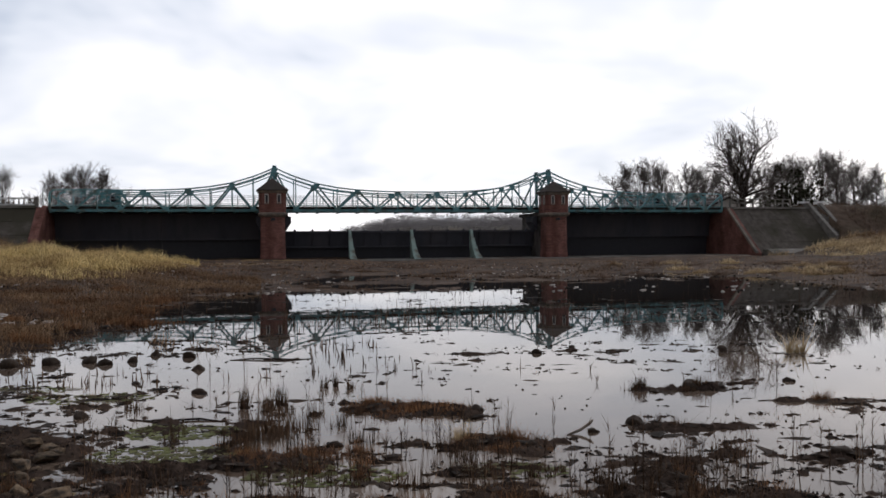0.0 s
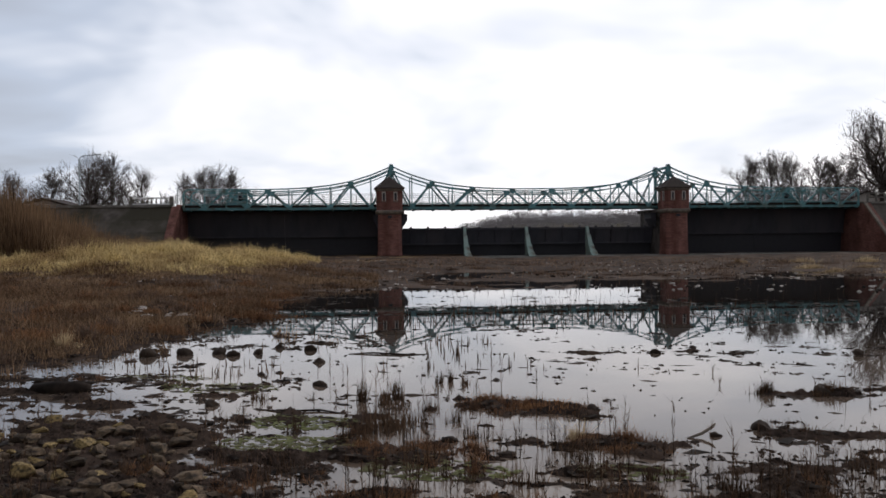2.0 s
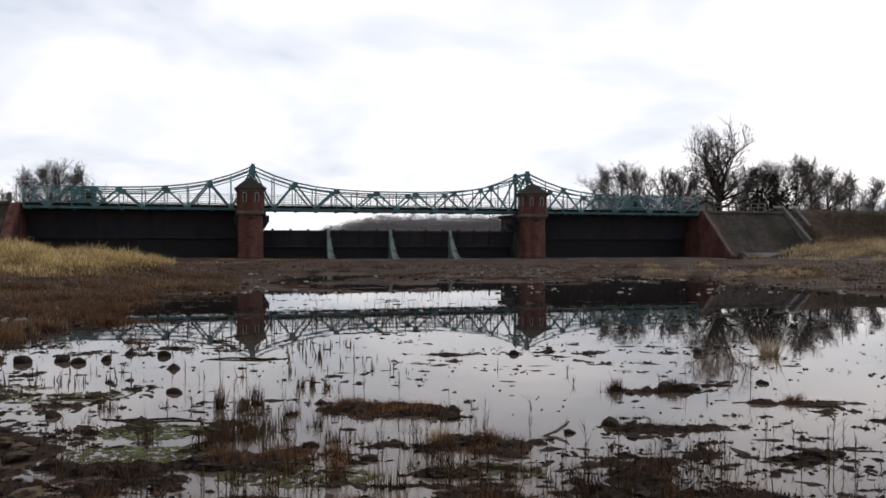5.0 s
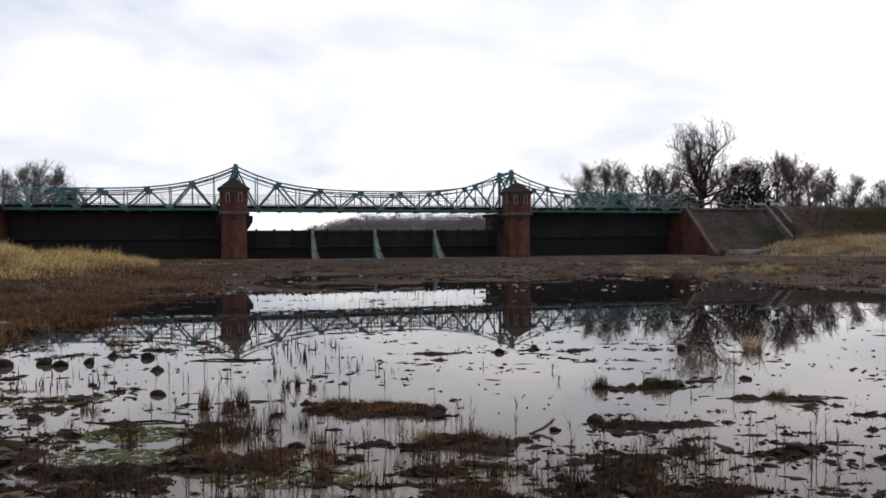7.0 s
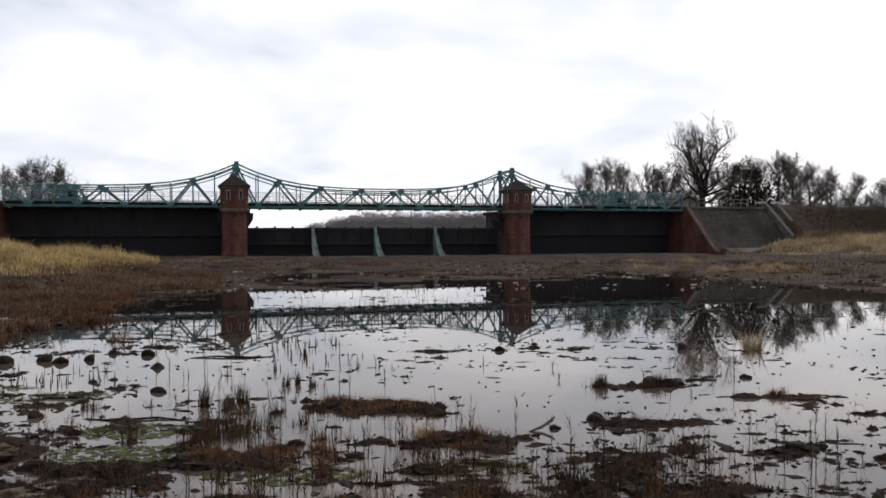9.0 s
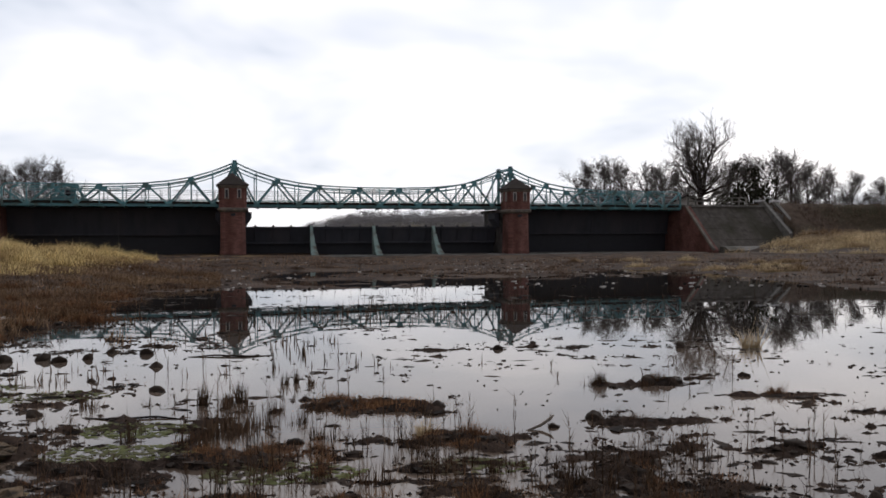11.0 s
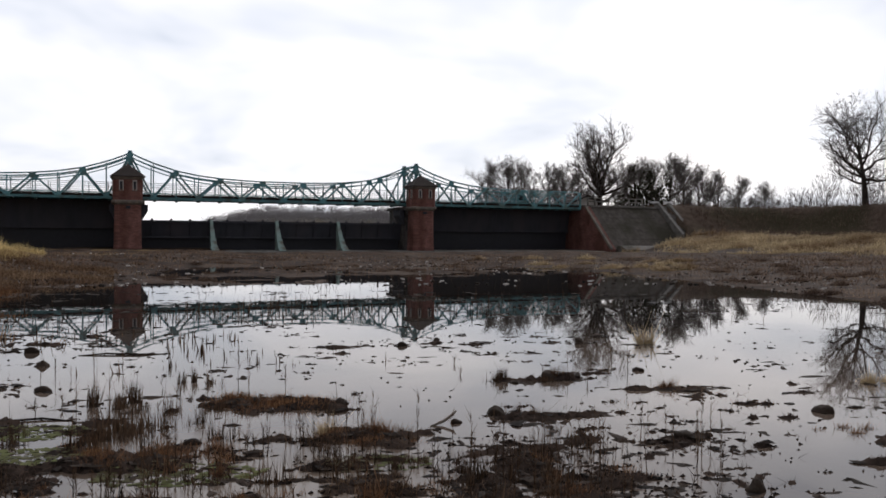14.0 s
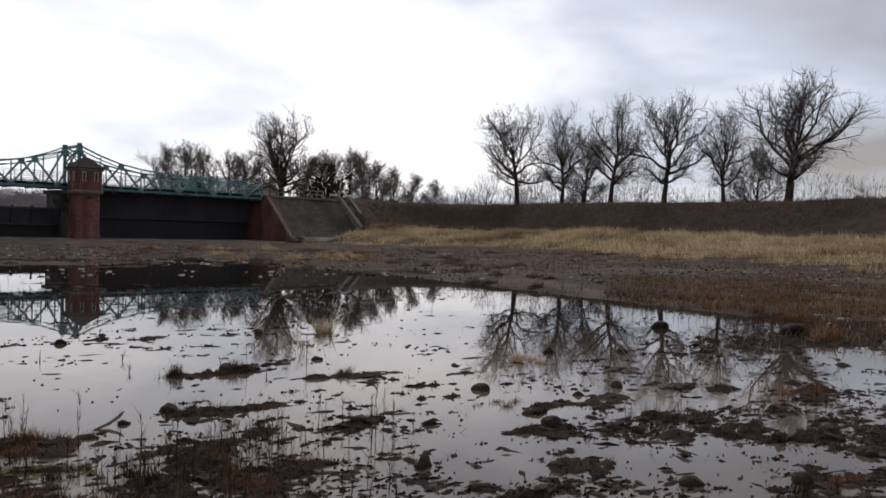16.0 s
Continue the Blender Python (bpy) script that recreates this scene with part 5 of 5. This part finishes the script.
def clump(x, y, rx, ry, n, high, lean, mat, label, width=0.007, single=False):
    """One tussock of dead grass or reeds."""
    rng = np.random.default_rng(int(abs(x * 131 + y * 717)) + n)
    x, y, rx, ry = x * NEAR, y * NEAR, rx * NEAR, ry * NEAR
    m = 1 if single else max(4, n // 70)                    # it grows in bunches
    a, q = rng.uniform(0, 2 * math.pi, m), np.sqrt(rng.uniform(0, 1, m))
    q = q * (0.0 if single else 1.0)
    wide = 0.42 if single else 0.12
    cx, cy, ch = np.cos(a) * q * rx, np.sin(a) * q * ry, rng.uniform(0.35, 1.0, m) * (1.1 - 0.45 * q)
    pick = rng.integers(0, m, n)
    px, py = cx[pick] + rng.normal(0, wide * rx, n), cy[pick] + rng.normal(0, wide * 1.1 * ry, n)
    hh = high * ch[pick] * rng.uniform(0.25, 1.0, n) * rng.choice([1.0, 1.9], n, p=[0.965, 0.035])
    lean = lean * 1.5
    z = np.maximum(land(x + px, y + py), -0.02)
    base = float(max(land(x, y), -0.02))
    ob = new("grass_tussock" if lean > 0.45 else "reed_clump", blades("tussock", px, py, hh, width, lean, mat, "", "", z=z - base))
    ob.location = (x, y, base)
    return tagged(ob, label, "grass" if lean > 0.45 else "reeds", "tussocks and reeds in the pond" if single else "", "" if single else "stuff")


def build_clumps():
    t = "russet grass tussock on a mud island in the pond"
    clump(-0.39, 8.2, 0.75, 0.36, 1500, 0.13, 0.6, RUSSET, t, 0.010)
    clump(0.55, 6.75, 0.5, 0.3, 900, 0.18, 0.5, RUSSET, t, 0.008)
    clump(0.2, 6.95, 0.14, 0.12, 160, 0.28, 0.4, STRAW, "pale straw tussock standing in the pond", 0.008)
    clump(-0.75, 6.35, 0.50, 0.30, 700, 0.18, 0.6, RUSSET, t)
    clump(-1.35, 6.30, 0.62, 0.40, 900, 0.16, 0.6, RUSSET, t)
    clump(-1.75, 7.4, 0.45, 0.5, 420, 0.46, 0.18, REED, "dark dead reed clump in shallow water", 0.012)
    clump(-1.95, 8.35, 0.28, 0.25, 260, 0.52, 0.15, REED, "dark dead reed clump in shallow water", 0.014)
    clump(-1.25, 9.5, 0.2, 0.18, 130, 0.36, 0.18, REED, "dark dead reed clump in shallow water", 0.013)
    clump(2.6, 9.2, 0.5, 0.15, 300, 0.24, 0.2, REED, "dark dead reed clump in shallow water", 0.011)
    clump(4.15, 8.5, 0.22, 0.12, 220, 0.17, 0.45, RUSSET, t)
    clump(5.35, 12.05, 0.15, 0.14, 240, 0.55, 0.36, STRAW, "pale straw tussock standing in the pond", 0.012)
    clump(4.65, 11.2, 0.22, 0.2, 60, 0.3, 0.2, REED, "dark dead reed clump in shallow water")
    clump(1.85, 5.3, 0.5, 0.3, 240, 0.22, 0.5, RUSSET, t)
    clump(0.35, 5.2, 0.6, 0.3, 260, 0.2, 0.5, RUSSET, t)
    clump(-1.2, 5.1, 0.7, 0.3, 280, 0.2, 0.5, RUSSET, t)
    clump(4.82, 6.42, 0.30, 0.14, 330, 0.2, 0.4, RUSSET, t)
    clump(6.7, 8.45, 0.32, 0.25, 330, 0.22, 0.5, STRAW, "pale straw tussock standing in the pond", 0.01)
    clump(8.35, 5.35, 0.3, 0.25, 330, 0.25, 0.5, RUSSET, t)
    clump(-8.9, 12.2, 1.2, 0.7, 1200, 0.32, 0.5, RUSSET, t, 0.012)
    clump(-8.0, 11.7, 0.35, 0.3, 260, 0.42, 0.4, STRAW, "pale straw tussock standing in the pond", 0.012)
    clump(-6.9, 17.2, 1.3, 0.3, 700, 0.25, 0.45, RUSSET, t, 0.012)
    for x, y, n in ((-1.5, 8.0, 70), (-1.15, 7.35, 80), (-0.85, 7.9, 45), (-2.25, 7.0, 70), (-0.6, 6.95, 60), (-1.7, 6.7, 80), (0.15, 6.2, 70), (-0.35, 5.7, 70)):
        clump(x, y, 0.26, 0.22, n, 0.42, 0.13, REED, "dark dead reed clump in shallow water", 0.010)
    rnd = random.Random(61)
    for az0, az1, r0, r1, n in ((2, 30, 4.9, 7.2, 26), (-21, 2, 4.9, 6.4, 18), (-60, -38, 4.0, 9.0, 20), (10, 34, 8.5, 13.0, 12)):
        for i in range(n):
            a, d = radians(rnd.uniform(az0, az1)), rnd.uniform(r0, r1)
            x, y = -math.sin(a) * d, math.cos(a) * d
            if float(land(x * NEAR, y * NEAR)) < -0.015:
                continue
            if rnd.random() < 0.5:
                clump(x, y, 0.26, 0.13, rnd.randrange(60, 170), rnd.uniform(0.10, 0.22), 0.5, RUSSET, t)
            else:
                clump(x, y, 0.2, 0.12, rnd.randrange(30, 80), rnd.uniform(0.2, 0.36), 0.15, REED, "dark dead reed clump in shallow water", 0.010)
    clump(-3.0, 7.2, 0.3, 0.2, 90, 0.3, 0.2, REED, "dark dead reed clump in shallow water")
    clump(2.05, 7.45, 0.25, 0.15, 120, 0.24, 0.25, REED, "dark dead reed clump in shallow water")


def shore_tussocks(name, spots, mat, label, width):
    """Many dead tussocks of one kind on the shores and the mud flat; spots: x, y, spread, height."""
    rng = np.random.default_rng(len(spots) + len(name))
    s = np.repeat(np.array(spots), 190, axis=0)
    n = len(s)
    x, y = s[:, 0] + rng.normal(0, 0.4, n) * s[:, 2], s[:, 1] + rng.normal(0, 0.22, n) * s[:, 2]
    q = np.hypot((x - s[:, 0]) / s[:, 2], (y - s[:, 1]) / s[:, 2] * 1.8)
    stuff(name, blades(name, x, y, s[:, 3] * rng.uniform(0.25, 1.0, n) * np.exp(-q * 0.8), width, 0.7, mat, "", ""), label, "grass")


def build_shore_tussocks():
    rnd = random.Random(12)

    def spots(n, az0, az1, r0, r1, h0, h1, out):
        for i in range(n):
            az, r = rnd.uniform(az0, az1), rnd.uniform(r0, r1)
            x, y = -math.sin(radians(az)) * r, math.cos(radians(az)) * r
            if float(land(x, y)) > 0.0:
                out.append((x, y, rnd.uniform(0.25, 0.7) * (0.4 + r / 35), rnd.uniform(h0, h1)))
        return out

    shore_tussocks("straw_tussocks", spots(22, -27, -12, 38, 56, 0.3, 0.6, []), STRAW, "pale straw tussocks on the mud flat", 0.04)
    shore_tussocks("russet_tussocks", spots(60, 17, 40, 13.5, 34, 0.2, 0.5, spots(24, -63, -50, 13, 26, 0.2, 0.4, [])), RUSSET, "rust-brown dead grass tussocks on the shore", 0.016)
    shore_tussocks("brown_tussocks", spots(110, -45, 24, 27, 56, 0.15, 0.4, spots(40, 17, 40, 14, 36, 0.2, 0.45, [])), BRUSH, "dark brown dead grass tussocks on the mud flat", 0.028)


def stone_mesh(seed, mat, rough=0.27):
    bm = bmesh.new()
    bmesh.ops.create_icosphere(bm, subdivisions=3 if rough < 0.3 else 2, radius=1.0)
    off = Vector((seed * 3.7, seed * 1.3, -seed * 2.1))
    for v in bm.verts:
        p = v.co.copy()
        v.co *= 1 + rough * noise.noise(p * 0.9 + off) * 2 + rough * 0.5 * noise.noise(p * 2.3 + off) + 0.04 * noise.noise(p * 6 + off)
    me = bpy.data.meshes.new("stone")
    bm.to_mesh(me)
    bm.free()
    me.materials.append(mat)
    if rough < 0.3:
        me.shade_smooth()
    return me


STONES = [stone_mesh(i + 1, STONE) for i in range(6)]
def broken_stone(seed, mat):
    """An angular piece of rubble: the hull of a few corners, its edges knocked off."""
    rnd = random.Random(seed)
    bm = bmesh.new()
    for i in range(15):
        d = Vector((rnd.gauss(0, 1), rnd.gauss(0, 1), rnd.gauss(0, 1))).normalized() * rnd.uniform(0.8, 1.1)
        bm.verts.new(d)
    hull = bmesh.ops.convex_hull(bm, input=bm.verts[:])
    bmesh.ops.delete(bm, geom=[g for g in hull["geom_interior"] if isinstance(g, bmesh.types.BMVert)], context="VERTS")
    me = bpy.data.meshes.new("stone")
    bm.to_mesh(me)
    bm.free()
    me.materials.append(mat)
    return me


RUBBLES = [broken_stone(i + 11, OCHRE if i == 4 else RUBBLE) for i in range(6)]
OCHRES = [broken_stone(i + 31, OCHRE) for i in range(6)]


def stone(x, y, size, i=0, flat=0.88, label="dark wet rounded stone lying in shallow water", pool=STONES, group="stones in the pond", lift=0.12):
    rnd = random.Random(int(x * 977) + int(y * 331))
    x, y = x * NEAR, y * NEAR
    size *= 0.72 if pool is STONES else 1.0
    ob = new("stone", pool[i % 6])
    z = max(float(land(x, y)), -0.03)
    ob.matrix_world = Matrix.Translation((x, y, z + size * flat * lift)) @ Matrix.Rotation(rnd.uniform(0, 6.28), 4, "Z") @ Matrix.Diagonal((size * rnd.uniform(0.85, 1.2), size * rnd.uniform(0.75, 1.0), size * flat, 1))
    return tagged(ob, label, "stone", group)


def build_stones():
    for i, (x, y, s) in enumerate(((-2.85, 9.2, 0.13), (-4.47, 12.3, 0.13), (-5.73, 11.5, 0.19), (-5.2, 11.6, 0.2), (-4.9, 11.45, 0.16), (-4.6, 11.7, 0.13), (-6.2, 11.3, 0.21), (-3.39, 10.9, 0.13), (-3.9, 12.15, 0.16),
                                   (-3.65, 7.95, 0.14), (-3.84, 9.84, 0.09), (-3.65, 10.0, 0.08), (-0.95, 6.76, 0.11), (0.33, 8.15, 0.12), (1.44, 12.25, 0.12), (1.36, 7.2, 0.10), (1.79, 7.5, 0.14), (2.88, 9.25, 0.16))):
        stone(x, y, s, i)
    for i, (x, y, s) in enumerate(((3.2, 6.4, 0.16), (4.32, 12.26, 0.13), (4.2, 9.65, 0.11), (5.07, 7.14, 0.15), (6.63, 6.63, 0.14), (5.88, 6.45, 0.10), (11.74, 10.67, 0.23), (13.2, 8.8, 0.32), (6.48, 3.6, 0.13),
                                   (5.3, 3.4, 0.12), (4.53, 3.75, 0.12), (7.6, 9.0, 0.17), (5.3, 5.0, 0.10), (2.1, 12.9, 0.1), (6.2, 4.2, 0.08), (4.7, 5.5, 0.13), (8.7, 8.6, 0.13))):
        stone(x, y, s, i + 2, 0.5 if s == 0.16 else 0.85)
    s = stone(3.04, 5.0, 0.10, 1, 1.3, "pointed dark stone sticking out of the pond")
    d = Shape().tube([(-0.42, 0.02, 0.01), (-0.34, 0.02, 0.03), (-0.05, -0.02, 0.045), (0.25, 0.0, 0.05), (0.40, 0.02, 0.03), (0.44, 0.02, 0.03)], [0.02, 0.075, 0.095, 0.10, 0.085, 0.03], 9)
    thing("log", Matrix.Translation((-6.40, 9.38, 0.0)), "thick dark waterlogged log lying in shallow water", "log", shape=d, mat=DEBRIS, smooth=True)
    # driftwood leaning on a stone
    d = Shape().tube([(-0.22, -0.08, 0.0), (-0.08, -0.02, 0.035), (0.03, 0.04, 0.09), (0.06, 0.05, 0.12)], [0.010, 0.016, 0.015, 0.008], 6)
    thing("driftwood", Matrix.Translation((1.43, 7.89, 0.0)), "grey weathered piece of driftwood against a stone", "driftwood", shape=d, mat=STONE_TRIM, smooth=True)
    d = Shape().tube([(-0.7, 0, 0.0), (-0.3, 0.07, 0.02), (0.2, -0.04, 0.015), (0.6, 0.06, 0.0)], [0.008, 0.014, 0.016, 0.006], 6)
    thing("driftwood", Matrix.Translation((-2.81, 12.96, 0.0)), "dark sodden branch lying in the shallows", "driftwood", shape=d, mat=DEBRIS, smooth=True)
    d = Shape().tube([(-0.6, 0.1, 0.0), (-0.2, -0.03, 0.012), (0.2, 0.06, 0.015), (0.55, -0.05, 0.0)], [0.006, 0.011, 0.012, 0.005], 6)
    thing("driftwood", Matrix.Translation((-2.87, 8.55, 0.0)), "dark sodden branch lying in the shallows", "driftwood", shape=d, mat=DEBRIS, smooth=True)
    # rubble on the near bank
    rnd = random.Random(4)
    for i in range(290):
        az = radians(24.5 + 17 * rnd.random() ** 0.8)
        r = 5.1 + (2.2 + 5.0 * (az - radians(24.5))) * rnd.random() ** 1.25
        big = rnd.choice((0.03, 0.035, 0.045, 0.055, 0.075, 0.10)) * rnd.uniform(0.8, 1.2)
        stone(-math.sin(az) * r, math.cos(az) * r, big, rnd.randrange(6), rnd.uniform(0.4, 0.75), "brown broken rubble stone on the muddy bank", RUBBLES, "rubble on the near bank", 0.45)
    for x, y, big in ((-4.75, 6.9, 0.11), (-3.35, 5.4, 0.09), (-3.95, 5.35, 0.13), (-4.25, 6.1, 0.08), (-3.7, 5.9, 0.07)):
        stone(x, y, big, int(x * -10), 0.6, "large pale yellowish rubble stone on the bank", OCHRES, "rubble on the near bank", 0.6)


def build_debris():
    """Sodden leaves, bark and lumps that float or lie at the surface."""
    rng = np.random.default_rng(21)
    x, y = scatter(rng, 95000, -64, 42, 4.4, 27, 1.1)
    az, r = np.degrees(np.arctan2(-x, y)), np.hypot(x, y)
    dens = 0.03 + 0.5 * smooth(8.0, 5.5, r) + 0.30 * smooth(5, 25, az) + 0.6 * smooth(-36, -46, az) * smooth(17, 8, r) + 0.12 * smooth(11, 13, r)
    h = land(x, y)
    dens = dens * (0.01 + 5.0 * np.clip(fbm(x * 0.9, y * 1.6, 4, 71) - 0.12, 0, 1)) + 0.42 * smooth(-0.030, -0.006, h) * smooth(24, 12, r)
    keep = (rng.uniform(0, 1, len(x)) < dens) & (h < 0.08)
    x, y, h = x[keep], y[keep], h[keep]
    s = Shape()
    for px, py, pr, pz in zip(x, y, np.hypot(x, y), np.maximum(h, 0.0)):
        k, n = len(s.v), 7
        big = 0.35 + 2.6 * rng.random() ** 4
        a0, sx, sy = rng.uniform(-0.5, 0.5) + (rng.random() < 0.25) * 1.5, rng.uniform(0.02, 0.05) * big * (0.6 + pr / 11), rng.uniform(0.010, 0.022) * big * (0.6 + pr / 11)
        ca, sa = math.cos(a0), math.sin(a0)
        for j in range(n):
            t = 2 * math.pi * j / n
            q = rng.uniform(0.4, 1.3)
            ex, ey = math.cos(t) * sx * q, math.sin(t) * sy * q
            s.v.append((px + ex * ca - ey * sa, py + ex * sa + ey * ca, pz + rng.uniform(-0.008, 0.004)))
        s.v.append((px + rng.uniform(-0.4, 0.4) * sx, py, pz + rng.uniform(0.004, 0.022)))
        s.f += [(k + j, k + (j + 1) % n, k + n) for j in range(n)]
    thing("debris", Matrix.Identity(4), "sodden dark leaves and mud lumps in the shallows", "debris", kind="stuff", shape=s, mat=DEBRIS)


def build_flat_clods():
    """Clods, stones and washed-up sticks on the mud flat; pale ones imitate water glints."""
    rng = np.random.default_rng(29)
    # the pale lumps put the glints of wet slivers into their colour
    for name, n, mat, label, high in (("dark_clods", 4200, DEBRIS, "dark sodden clods scattered on the mud flat", 0.06), ("pale_clods", 2600, PLASTER, "pale washed-up stones and sticks standing in for water glints", 0.05)):
        x, y = scatter(rng, n, -62, 36, 20, 58, 1.2)
        h = land(x, y)
        keep = (h > np.where(np.hypot(x, y) < 29, 0.0, -0.05)) & (h < 0.6) & (fbm(x * 0.22, y * 0.4, 3, 83) > 0.0)
        s = Shape()
        for px, py, pz in zip(x[keep], y[keep], np.maximum(h[keep], 0.0)):
            k, m = len(s.v), 6
            wide = rng.uniform(0.05, 0.24) * (0.3 + 0.7 * rng.random())
            deep, tall = wide * rng.uniform(0.3, 0.8), high * rng.uniform(0.3, 1.0)
            turn = rng.uniform(0, math.pi)
            ca, sa = math.cos(turn), math.sin(turn)
            for zz, f in ((-0.02, 1.0), (tall, 0.55)):
                for j in range(m):
                    t, q = 2 * math.pi * j / m, rng.uniform(0.7, 1.2) * f
                    ex, ey = math.cos(t) * wide * q, math.sin(t) * deep * q
                    s.v.append((px + ex * ca - ey * sa, py + ex * sa + ey * ca, pz + zz * (1 if zz < 0 else rng.uniform(0.6, 1.1))))
            s.f += [(k + j, k + (j + 1) % m, k + m + (j + 1) % m, k + m + j) for j in range(m)] + [tuple(range(k + m, k + 2 * m))]
        thing(name, Matrix.Identity(4), label, "debris", kind="stuff", shape=s, mat=mat)


def algae(x, y, rx, ry, n):
    """A patch of algae and pale scum lying on the water."""
    rng = np.random.default_rng(int(abs(x * 313 + y * 171)) + n)
    x, y = x * NEAR, y * NEAR
    s = Shape()
    for i in range(n):
        a, q = rng.uniform(0, 2 * math.pi), math.sqrt(rng.random())
        px, py, rr = x + math.cos(a) * q * rx, y + math.sin(a) * q * ry, rng.uniform(0.008, 0.032)
        k, z = len(s.v), max(float(land(px, py)), 0.0) + 0.002 + 0.004 * rng.random()
        for j in range(7):
            t, w = 2 * math.pi * j / 7, rng.uniform(0.5, 1.2) * rr
            s.v.append((px + math.cos(t) * w * 1.5, py + math.sin(t) * w, z))
        s.f.append(tuple(range(k, k + 7)))
    thing("algae_mat", Matrix.Identity(4), "thin olive green algae floating on the shallows", "algae", kind="stuff", shape=s, mat=ALGAE)


algae(-2.45, 7.3, 0.6, 0.35, 380)
algae(-2.3, 6.5, 0.7, 0.35, 420)
algae(-4.0, 8.9, 0.8, 0.35, 340)
algae(-0.9, 5.9, 0.7, 0.3, 260)
algae(0.5, 6.0, 0.5, 0.25, 160)
algae(-5.0, 9.5, 0.7, 0.25, 220)
build_grass()
build_clumps()
build_shore_tussocks()
build_stones()
build_debris()
build_flat_clods()
